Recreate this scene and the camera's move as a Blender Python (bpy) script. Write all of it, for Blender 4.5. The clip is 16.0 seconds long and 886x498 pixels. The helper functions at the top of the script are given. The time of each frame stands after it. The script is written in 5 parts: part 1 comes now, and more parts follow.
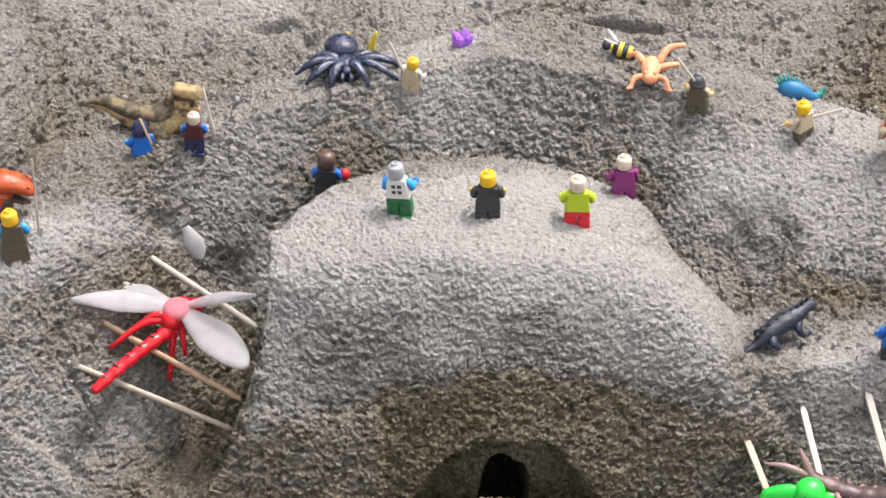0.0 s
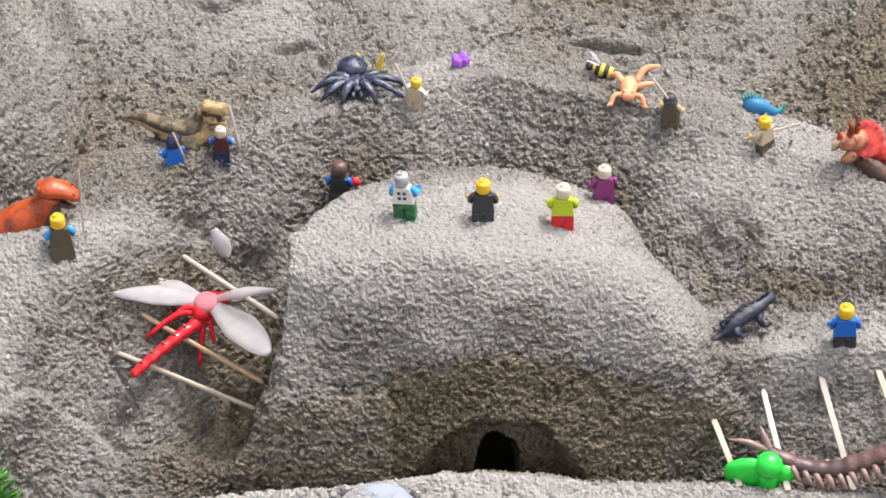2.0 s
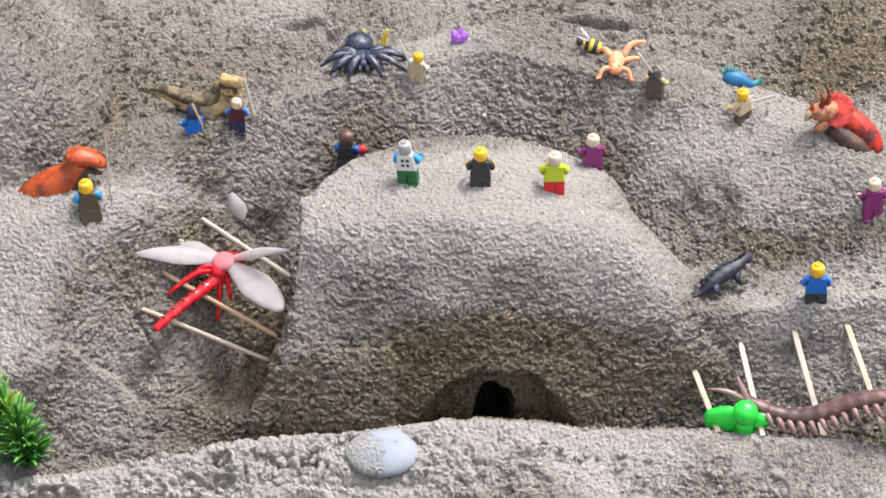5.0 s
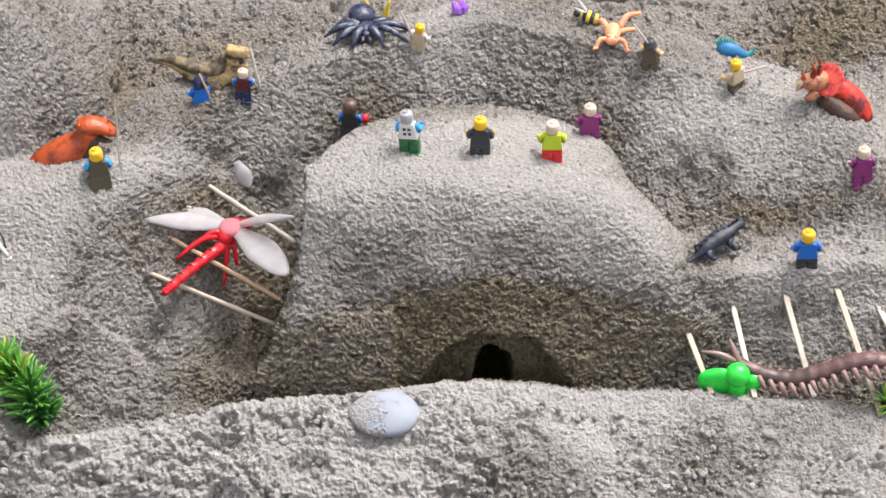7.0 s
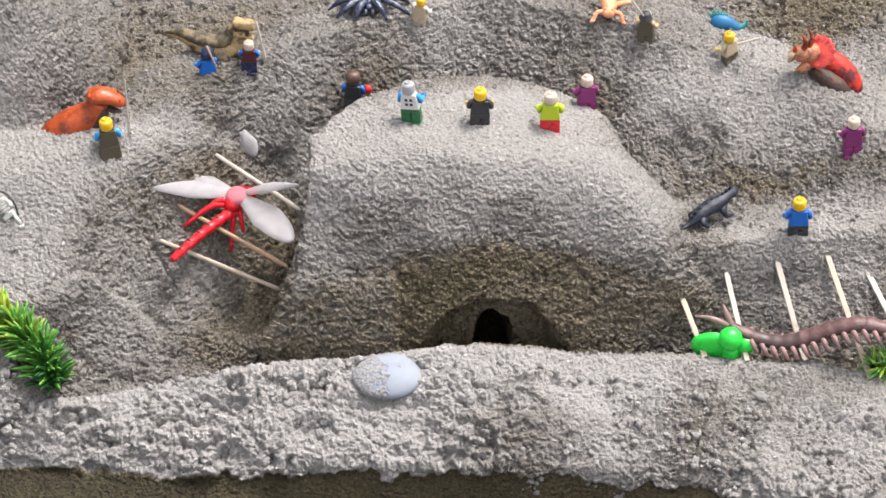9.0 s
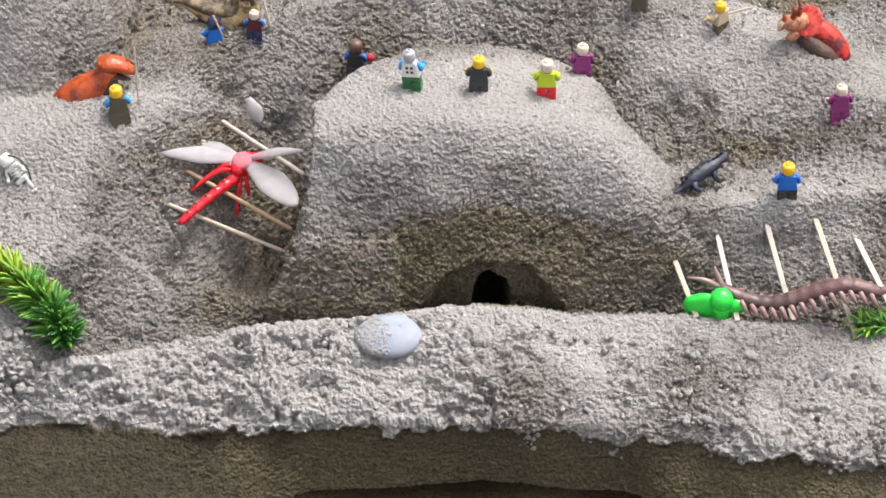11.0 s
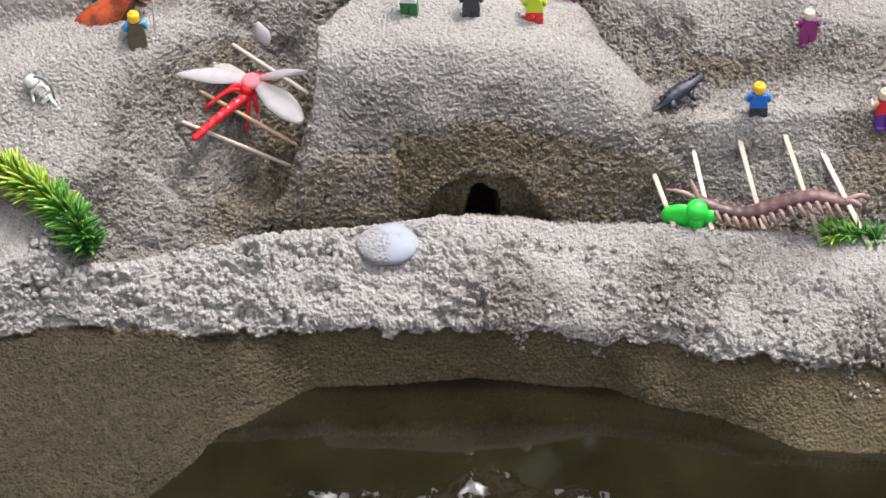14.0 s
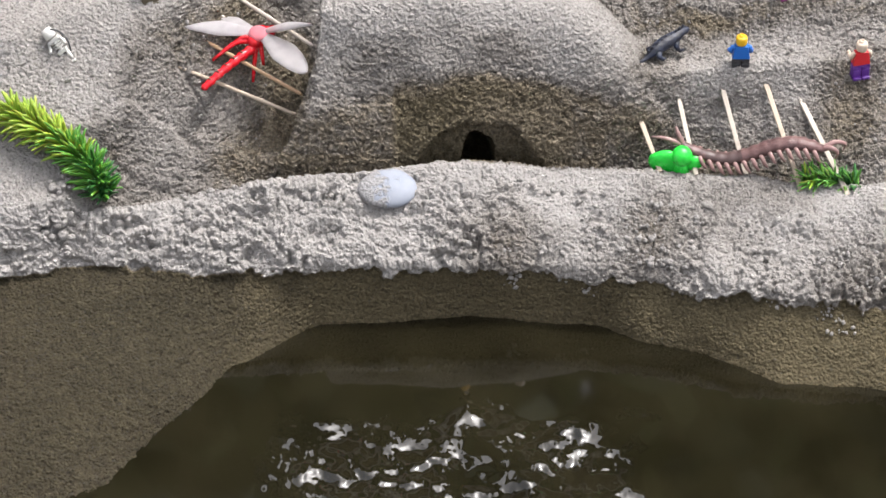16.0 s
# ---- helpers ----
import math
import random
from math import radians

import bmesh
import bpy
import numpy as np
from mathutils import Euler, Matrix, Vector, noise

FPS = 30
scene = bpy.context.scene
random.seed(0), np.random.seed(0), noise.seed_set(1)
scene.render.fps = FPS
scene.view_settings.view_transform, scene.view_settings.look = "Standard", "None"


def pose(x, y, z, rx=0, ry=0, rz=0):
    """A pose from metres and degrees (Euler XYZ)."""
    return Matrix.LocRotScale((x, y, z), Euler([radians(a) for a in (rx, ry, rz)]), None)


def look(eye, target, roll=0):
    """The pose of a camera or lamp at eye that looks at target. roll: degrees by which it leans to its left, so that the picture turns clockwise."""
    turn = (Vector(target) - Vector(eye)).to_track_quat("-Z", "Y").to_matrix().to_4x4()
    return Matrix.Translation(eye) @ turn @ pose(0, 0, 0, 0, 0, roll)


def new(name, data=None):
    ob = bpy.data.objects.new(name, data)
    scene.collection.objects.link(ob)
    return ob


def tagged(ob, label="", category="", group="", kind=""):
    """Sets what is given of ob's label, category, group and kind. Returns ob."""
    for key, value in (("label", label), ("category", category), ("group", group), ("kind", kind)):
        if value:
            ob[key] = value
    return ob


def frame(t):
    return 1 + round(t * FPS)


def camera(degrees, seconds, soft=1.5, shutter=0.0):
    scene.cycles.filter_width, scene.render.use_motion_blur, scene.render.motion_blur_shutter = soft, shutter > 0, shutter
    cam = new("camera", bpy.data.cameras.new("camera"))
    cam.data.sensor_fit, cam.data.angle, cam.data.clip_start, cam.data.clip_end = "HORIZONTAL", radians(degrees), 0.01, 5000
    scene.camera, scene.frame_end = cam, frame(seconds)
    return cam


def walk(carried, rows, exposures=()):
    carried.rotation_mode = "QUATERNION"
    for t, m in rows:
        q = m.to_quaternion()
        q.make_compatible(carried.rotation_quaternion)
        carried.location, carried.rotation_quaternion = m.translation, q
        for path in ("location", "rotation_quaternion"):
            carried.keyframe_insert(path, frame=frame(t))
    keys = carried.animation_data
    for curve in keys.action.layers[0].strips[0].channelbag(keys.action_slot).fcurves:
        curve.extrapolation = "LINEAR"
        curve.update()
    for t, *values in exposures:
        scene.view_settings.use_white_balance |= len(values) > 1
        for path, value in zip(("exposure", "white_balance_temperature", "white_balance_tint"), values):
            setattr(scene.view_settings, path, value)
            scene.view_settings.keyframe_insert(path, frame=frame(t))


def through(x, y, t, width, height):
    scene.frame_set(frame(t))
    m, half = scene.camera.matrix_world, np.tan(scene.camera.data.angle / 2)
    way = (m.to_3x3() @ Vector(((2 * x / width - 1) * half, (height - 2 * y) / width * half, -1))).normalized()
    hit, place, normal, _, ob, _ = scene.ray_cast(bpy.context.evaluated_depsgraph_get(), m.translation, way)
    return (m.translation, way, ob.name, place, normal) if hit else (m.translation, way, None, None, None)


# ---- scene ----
cam = camera(14.0, 16.0, soft=1.5)
PATH = [
    (0, (-0.0002, -1.7573, 1.4028), (0.0009, -0.0119, 0.2049), 0.0),
    (0.5, (-0.0002, -1.8113, 1.4421), (0.0010, -0.0119, 0.2048), 0.0),
    (1, (-0.0002, -1.8635, 1.4799), (0.0009, -0.0119, 0.2049), 0.0),
    (1.5, (-0.0002, -1.9170, 1.5188), (0.0008, -0.0119, 0.2048), 0.0),
    (2, (-0.0002, -1.9696, 1.5570), (0.0008, -0.0119, 0.2048), 0.0),
    (2.5, (-0.0002, -2.0228, 1.5957), (0.0010, -0.0118, 0.2048), 0.0),
    (3, (-0.0002, -2.0599, 1.6226), (0.0009, -0.0133, 0.2027), 0.0),
    (3.5, (-0.0002, -2.0745, 1.6333), (0.0009, -0.0168, 0.1977), 0.0),
    (4, (-0.0002, -2.0891, 1.6438), (0.0008, -0.0201, 0.1929), 0.0),
    (6.5, (-0.0002, -2.1612, 1.6962), (0.0002, -0.0375, 0.1684), 0.0),
    (7, (-0.0002, -2.1754, 1.7066), (0.0000, -0.0411, 0.1634), 0.0),
    (7.5, (-0.0002, -2.1901, 1.7173), (-0.0002, -0.0447, 0.1585), 0.0),
    (8, (-0.0002, -2.2046, 1.7278), (-0.0003, -0.0483, 0.1535), 0.0),
    (8.5, (-0.0002, -2.2191, 1.7384), (-0.0004, -0.0520, 0.1485), 0.0),
    (9, (-0.0002, -2.2338, 1.7490), (-0.0006, -0.0555, 0.1437), 0.0),
    (11.5, (-0.0002, -2.3265, 1.8164), (-0.0002, -0.0786, 0.1128), 0.0),
    (12, (-0.0002, -2.3549, 1.8370), (0.0005, -0.0859, 0.1032), 0.0),
    (12.5, (-0.0002, -2.3851, 1.8589), (0.0013, -0.0934, 0.0934), 0.0),
    (13, (-0.0002, -2.4133, 1.8794), (0.0021, -0.1008, 0.0838), 0.0),
    (13.5, (-0.0002, -2.4422, 1.9004), (0.0029, -0.1083, 0.0741), 0.0),
    (14, (-0.0002, -2.4714, 1.9216), (0.0036, -0.1158, 0.0645), 0.0),
    (14.5, (-0.0002, -2.5032, 1.9447), (0.0041, -0.1232, 0.0552), 0.0),
    (15, (-0.0002, -2.5326, 1.9661), (0.0047, -0.1308, 0.0455), 0.0),
    (15.5, (-0.0002, -2.5633, 1.9884), (0.0053, -0.1384, 0.0360), 0.0),
    (16, (-0.0002, -2.5953, 2.0117), (0.0057, -0.1461, 0.0264), 0.0),
]
EXPOSURES = [(0, 0.96, 6440, 11), (16, 0.97, 6440, 11)]
walk(cam, [(t, look(e, g, r)) for t, e, g, r in PATH], EXPOSURES)

# ---- world and light ----
SUN_UP, SUN_TURN = 66, 55
world = bpy.data.worlds.new("sky")
scene.world = world
world.use_nodes = True
wn = world.node_tree.nodes
sky = wn.new("ShaderNodeTexSky")
sky.sky_type, sky.sun_disc = "NISHITA", False
sky.air_density, sky.dust_density, sky.ozone_density = 0.7, 5.0, 0.3
sky.sun_elevation, sky.sun_rotation = radians(SUN_UP), radians(SUN_TURN)
haze = wn.new("ShaderNodeHueSaturation")
haze.inputs["Saturation"].default_value = 0.3
world.node_tree.links.new(sky.outputs[0], haze.inputs["Color"])
world.node_tree.links.new(haze.outputs[0], wn["Background"].inputs[0])
wn["Background"].inputs[1].default_value = 0.22
sun = new("sun", bpy.data.lights.new("sun", "SUN"))
sun.data.energy, sun.data.angle, sun.data.color = 1.35, radians(3.5), (1.0, 0.95, 0.88)
az = radians(SUN_TURN)
sun_way = Vector((math.sin(az) * math.cos(radians(SUN_UP)), math.cos(az) * math.cos(radians(SUN_UP)), math.sin(radians(SUN_UP))))
sun.matrix_world = look(sun_way * 20, (0, 0, 0))


# ---- materials ----
class Nodes:
    """A small wrapper to write node materials briefly."""

    def __init__(self, name):
        self.mat = bpy.data.materials.new(name)
        self.mat.use_nodes = True
        self.tree = self.mat.node_tree
        self.bsdf = self.tree.nodes["Principled BSDF"]

    def node(self, kind, links=(), **values):
        n = self.tree.nodes.new(kind)
        for key, v in values.items():
            setattr(n, key, v)
        for slot, v in dict(links).items():
            self.set(n, slot, v)
        return n

    def set(self, n, slot, v):
        if isinstance(v, bpy.types.NodeSocket):
            self.tree.links.new(v, n.inputs[slot])
        else:
            n.inputs[slot].default_value = v

    def pos(self):
        return self.node("ShaderNodeNewGeometry").outputs["Position"]

    def obj(self):
        return self.node("ShaderNodeTexCoord").outputs["Object"]

    def noise(self, vec, scale, detail=3.0, rough=0.55):
        return self.node("ShaderNodeTexNoise", {"Vector": vec, "Scale": scale, "Detail": detail, "Roughness": rough}).outputs[0]

    def band(self, v, a, b, c=0.0, d=1.0):
        return self.node("ShaderNodeMapRange", {0: v, 1: a, 2: b, 3: c, 4: d}).outputs[0]

    def mix(self, fac, a, b):
        n = self.node("ShaderNodeMix", data_type="RGBA")
        for slot, v in ((0, fac), (6, a), (7, b)):
            self.set(n, slot, v if not isinstance(v, tuple) or len(v) == 4 else (*v, 1))
        return n.outputs[2]

    def math(self, op, a, b=0.0):
        n = self.node("ShaderNodeMath", operation=op)
        self.set(n, 0, a), self.set(n, 1, b)
        return n.outputs[0]

    def bump(self, height, strength, dist, normal=None):
        n = self.node("ShaderNodeBump", {"Height": height, "Strength": strength, "Distance": dist})
        if normal is not None:
            self.set(n, "Normal", normal)
        return n.outputs[0]

    def done(self, color, rough, normal=None, **more):
        self.set(self.bsdf, "Base Color", color if not isinstance(color, tuple) else (*color[:3], 1))
        self.set(self.bsdf, "Roughness", rough)
        if normal is not None:
            self.set(self.bsdf, "Normal", normal)
        for key, v in more.items():
            self.set(self.bsdf, key.replace("_", " "), v)
        return self.mat


def sand_material():
    m = Nodes("sand")
    p = m.pos()
    wet_shade = m.node("ShaderNodeAttribute", attribute_name="wet_shade").outputs["Fac"]
    pale = m.node("ShaderNodeAttribute", attribute_name="pale").outputs["Fac"]
    grain = m.noise(p, 900, 2)
    grit = m.noise(p, 420, 4, 0.65)
    blot = m.noise(p, 24, 5, 0.6)
    dry = m.mix(m.band(grit, 0.34, 0.66), (0.208, 0.195, 0.183), (0.365, 0.347, 0.330))
    dry = m.mix(m.band(blot, 0.35, 0.7, 0, 0.6), dry, (0.305, 0.285, 0.263))
    dry = m.mix(m.math("MULTIPLY", pale, m.band(grit, 0.36, 0.62, 0.4, 0.8)), dry, (0.335, 0.321, 0.307))
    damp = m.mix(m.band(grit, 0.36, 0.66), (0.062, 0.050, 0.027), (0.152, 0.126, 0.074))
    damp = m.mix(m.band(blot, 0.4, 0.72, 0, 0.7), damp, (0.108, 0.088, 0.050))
    edge = m.math("ADD", wet_shade, m.band(m.noise(p, 130, 4), 0.3, 0.7, -0.06, 0.06))
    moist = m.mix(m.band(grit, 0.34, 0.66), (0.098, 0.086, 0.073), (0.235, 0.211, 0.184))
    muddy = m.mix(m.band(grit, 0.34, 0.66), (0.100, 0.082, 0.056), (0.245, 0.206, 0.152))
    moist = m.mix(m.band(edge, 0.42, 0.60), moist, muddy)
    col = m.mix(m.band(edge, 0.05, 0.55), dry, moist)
    # the damp tone also paints the shade in the tunnel and trench
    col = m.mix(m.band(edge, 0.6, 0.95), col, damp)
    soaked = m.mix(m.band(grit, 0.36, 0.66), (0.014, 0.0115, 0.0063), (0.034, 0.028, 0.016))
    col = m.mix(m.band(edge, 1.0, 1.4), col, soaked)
    dark = m.node("ShaderNodeTexVoronoi", {"Vector": p, "Scale": 620.0, "Randomness": 1.0}).outputs["Color"]
    speck = m.node("ShaderNodeSeparateColor", {0: dark}).outputs[0]
    col = m.mix(m.math("MULTIPLY", m.math("GREATER_THAN", speck, 0.98), 0.5), col, (0.045, 0.042, 0.04))
    col = m.mix(m.math("MULTIPLY", m.math("LESS_THAN", speck, 0.003), m.band(edge, 0.1, 0.6, 0.5, 0.0)), col, (0.68, 0.66, 0.63))
    bead = m.node("ShaderNodeTexVoronoi", {"Vector": p, "Scale": 360.0, "Randomness": 1.0}).outputs["Distance"]
    n = m.bump(m.math("SUBTRACT", 1.0, m.math("MULTIPLY", bead, bead)), m.band(edge, 0.1, 0.5, 0.55, 0.95), 0.0024)
    n = m.bump(grit, 0.75, 0.0022, n)
    n = m.bump(grain, 0.7, 0.0011, n)
    return m.done(col, m.band(edge, 0.2, 1.0, 0.92, 0.78), n, Specular_IOR_Level=0.22)


def water_material():
    m = Nodes("water")
    p = m.pos()
    xyz = m.node("ShaderNodeSeparateXYZ", {0: p}).outputs
    ragged = m.band(m.noise(p, 16, 3, 0.6), 0.3, 0.7, -0.03, 0.03)
    ex, ey = m.math("ADD", xyz[0], ragged), m.math("ADD", xyz[1], ragged)
    reach = m.math("MULTIPLY", m.band(ey, -0.33, -0.365, 0, 1), m.math("MULTIPLY", m.band(ex, -0.14, -0.09, 0, 1), m.band(ex, 0.175, 0.135, 0, 1)))
    reach = m.math("MULTIPLY", reach, m.band(m.noise(p, 13, 2), 0.36, 0.50, 0, 1))
    slow = m.node("ShaderNodeMapping", {"Vector": p, "Scale": (1.0, 0.7, 1.0)}).outputs[0]
    swell, chop = m.noise(slow, 17, 2, 0.5), m.noise(slow, 52, 1.5, 0.5)
    n = m.bump(swell, m.band(reach, 0, 1, 0.0, 0.95), 0.040)
    n = m.bump(chop, m.band(reach, 0, 1, 0.0, 0.8), 0.014, n)
    murk = m.mix(m.band(m.noise(p, 12, 4), 0.35, 0.7), (0.007, 0.006, 0.003), (0.014, 0.012, 0.006))
    return m.done(murk, 0.035, n, Specular_IOR_Level=0.62)


def plastic(name, color, rough=0.32, through=0.0):
    m = Nodes(name)
    p = m.obj()
    dust = m.noise(p, 260, 4, 0.6)
    c = m.mix(m.band(dust, 0.58, 0.85, 0.0, 0.25), color, (0.30, 0.28, 0.25))
    c = m.mix(m.band(m.noise(p, 60, 2), 0.35, 0.7, 0.0, 0.18), c, tuple(v * 0.6 for v in color))
    return m.done(c, m.band(dust, 0.4, 0.8, rough, rough + 0.3), m.bump(dust, 0.12, 0.0004), Subsurface_Weight=through, Subsurface_Scale=0.004)


def painted(name, color, patch, size=90.0, rough=0.5):
    """Hand-painted toy plastic: patches of a second colour, worn and dusty."""
    m = Nodes(name)
    p = m.obj()
    dust = m.noise(p, 240, 4, 0.6)
    c = m.mix(m.band(m.noise(p, size, 4, 0.6), 0.47, 0.6), color, patch)
    c = m.mix(m.band(dust, 0.6, 0.9, 0.0, 0.22), c, (0.22, 0.195, 0.165))
    return m.done(c, m.band(dust, 0.4, 0.8, rough, rough + 0.3), m.bump(m.noise(p, 320, 3), 0.7, 0.0011))


SAND, WATER = sand_material(), water_material()

# ---- terrain shape ----
def soft_max(a, b, k):
    h = np.clip(0.5 + 0.5 * (a - b) / k, 0, 1)
    return b + (a - b) * h + k * h * (1 - h)


def soft_min(a, b, k):
    return -soft_max(-a, -b, k)


def ramp(a, b, v):
    h = np.clip((v - a) / (b - a), 0, 1)
    return h * h * (3 - 2 * h)


RING_X = [-0.62, -0.42, -0.30, -0.245, -0.19, -0.12, -0.055, 0.03, 0.13, 0.21, 0.29, 0.34, 0.45, 0.65]
RING_Y = [-0.16, -0.06, -0.005, 0.02, 0.08, 0.115, 0.13, 0.152, 0.13, 0.118, 0.088, 0.05, 0.02, -0.03]
RING_Z = [0.16, 0.185, 0.20, 0.21, 0.22, 0.23, 0.238, 0.25, 0.24, 0.225, 0.208, 0.19, 0.175, 0.16]
HILL_X, HILL_Y, HILL_RX = 0.016, -0.014, 0.158
CUT_Y = [-0.13, -0.12, -0.097, -0.078, -0.066, -0.045, -0.02, -0.003, 0.01, 0.028, 0.042, 0.055, 0.07]
CUT_X = [-0.145, -0.139, -0.121, -0.107, -0.103, -0.101, -0.0985, -0.0865, -0.075, -0.064, -0.046, -0.022, 0.0]
SHORE_X = [-0.60, -0.40, -0.271, -0.173, -0.10, 0.031, 0.14, 0.263, 0.294, 0.372, 0.60]
SHORE_Y = [-0.62, -0.50, -0.412, -0.274, -0.218, -0.206, -0.222, -0.278, -0.298, -0.304, -0.33]


def ring_parts(x, y):
    """The rampart: nearest distance to its ridge line, and the ridge height there."""
    dist, tops = [], []
    for i in range(len(RING_X) - 1):
        ax, ay, bx, by = RING_X[i], RING_Y[i], RING_X[i + 1], RING_Y[i + 1]
        dx, dy = bx - ax, by - ay
        t = np.clip(((x - ax) * dx + (y - ay) * dy) / (dx * dx + dy * dy), 0, 1)
        dist.append(np.hypot(x - ax - t * dx, y - ay - t * dy))
        tops.append(RING_Z[i] + t * (RING_Z[i + 1] - RING_Z[i]))
    best = np.minimum.reduce(dist)
    share = [np.exp(-(d - best) / 0.015) for d in dist]
    top = sum(w * h for w, h in zip(share, tops)) / sum(share)
    return best, top


def land(x, y):
    """Smooth height of the modelled sand, without its grain."""
    x, y = np.asarray(x, float), np.asarray(y, float)
    inside = y < np.interp(x, RING_X, RING_Y)
    # the pit floor and the open ground outside the rampart
    floor = 0.066 + 0.03 * ramp(-0.02, 0.05, y) + 0.018 * ramp(-0.08, -0.12, x) * ramp(-0.11, -0.09, y)
    back = 0.195 + 0.33 * (y - 0.2) + 1.5 * np.maximum(0, -0.232 - x - 0.12 * (y - 0.1)) * ramp(0.01, 0.10, y - np.interp(x, RING_X, RING_Y)) + 0.35 * np.maximum(0, x - 0.27)
    back = soft_min(back, 0.42 + 0 * x, 0.1)
    z = np.where(inside, floor, back)
    # rampart
    d, top = ring_parts(x, y)
    steep = np.where(inside, 1.15 - 0.42 * ramp(0.09, 0.2, x), 0.9)
    ring = top - steep * np.maximum(0, np.sqrt(d * d + 0.012 ** 2) - 0.022)
    z = soft_max(z, ring, 0.02)
    # broad left shoulder running down towards the water
    edge = np.interp(y, [-0.3, -0.12, -0.06, 0.0], [-0.36, -0.30, -0.262, -0.232])
    left = 0.2 + 0.5 * (y + 0.005) - 1.45 * np.maximum(0, x - edge)
    left = left - 1.6 * np.maximum(0, y - 0.012)
    z = soft_max(z, soft_min(left, 0.2 + 0 * x, 0.02), 0.02)
    # right shelf
    lip = np.interp(x, [0.13, 0.171, 0.289, 0.45], [-0.09, -0.072, -0.054, -0.045])
    drop = np.maximum(0, 0.016 + lip - y)
    shelf = 0.149 - 1.75 * np.sqrt(drop ** 2 + 0.0002) * ramp(0, 0.02, drop) - 1.5 * np.maximum(0, 0.12 - x)
    z = soft_max(z, np.where(inside, shelf, 0), 0.012)
    # central mound: a domed top, a sloping front face and a sharp cut on its left
    px, py = x - HILL_X, y - HILL_Y
    rho = (np.abs(px / np.where(px < 0, 0.21, HILL_RX)) ** 2.3 + np.abs(py / np.where(py < 0, 0.118, 0.104)) ** 2.3) ** (1 / 2.3)
    crown = 0.226 + np.where(py < 0, 0.05, 0.13) * py - 0.030 * rho ** 2
    ease = ramp(0.03, -0.012, y) * (px > 0)
    back = 0.216 - (0.45 - 0.27 * ease) * (rho - np.where(py < 0, 0.80, 0.75) + np.where(py < 0, 0.11, 0.06) * ease)
    bulge = np.where(px > 0, 0.021 * (px / HILL_RX) ** 2, 0.004 * (px / 0.15) ** 2)
    front = 0.214 - 1.9 * np.maximum(-0.2, -y - 0.057 + bulge) - 45.0 * np.maximum(0, -y - 0.096 + bulge) ** 2
    mound = soft_min(crown, soft_min(back, front, 0.02), 0.024)
    wobble = 0.0022 * rough_noise(x, y, 0 * x, 0.014, 71) + 0.0014 * rough_noise(x, y, 0 * x, 0.006, 72)
    mound = mound - 20.0 * np.maximum(0, np.interp(y, CUT_Y, CUT_X) + wobble - x)
    z = soft_max(z, mound, 0.006)
    # front bank
    yb = np.interp(x, [-0.6, -0.236, -0.12, 0.027, 0.15, 0.273, 0.6], [-0.24, -0.165, -0.142, -0.128, -0.128, -0.134, -0.16])
    yf = np.interp(x, [-0.6, -0.30, -0.1, 0.03, 0.13, 0.29, 0.6], [-0.24, -0.206, -0.2, -0.200, -0.206, -0.24, -0.27])
    yw = np.interp(x, SHORE_X, SHORE_Y)
    zb = np.interp(x, [-0.6, -0.3, 0.03, 0.3, 0.6], [0.12, 0.088, 0.106, 0.09, 0.10])
    zf = 0.055
    u = np.clip((y - yf) / (np.maximum(yb - yf, 0.004)), 0, 1)
    bank = zf + (zb - zf) * u ** 0.75 - 3.5 * np.maximum(0, y - yb - 0.004)
    fall = zf * (1 - (yf - y) / np.maximum(yf - yw, 0.006))
    bank = np.where(y < yf, np.maximum(fall, -0.12), bank)
    sunk = z - 1.3 * np.maximum(0, yb - y) - 0.03 * ramp(yb - 0.01, yb - 0.03, y) * ramp(-0.34, -0.28, x)
    z = np.where(y < yb + 0.03, soft_max(sunk, bank, 0.008), z)
    return z


def lattice(ix, iy, iz, seed):
    h = (ix * 374761393 + iy * 668265263 + iz * 1274126177 + seed * 974634667) & 0xFFFFFFFF
    h = ((h ^ (h >> 13)) * 1103515245) & 0xFFFFFFFF
    return ((h ^ (h >> 16)) & 0xFFFF) / 65535.0


def rough_noise(x, y, z, size, seed=1):
    """Smooth value noise from -1 to 1 with lumps of that size."""
    x, y, z = x / size + 1000, y / size + 1000, z / size + 1000
    ix, iy, iz = (np.floor(v).astype(np.int64) for v in (x, y, z))
    fx, fy, fz = (v - i for v, i in ((x, ix), (y, iy), (z, iz)))
    fx, fy, fz = (f * f * (3 - 2 * f) for f in (fx, fy, fz))
    total = 0
    for a in (0, 1):
        for b in (0, 1):
            for c in (0, 1):
                w = (fx if a else 1 - fx) * (fy if b else 1 - fy) * (fz if c else 1 - fz)
                total = total + w * lattice(ix + a, iy + b, iz + c, seed)
    return total * 2 - 1


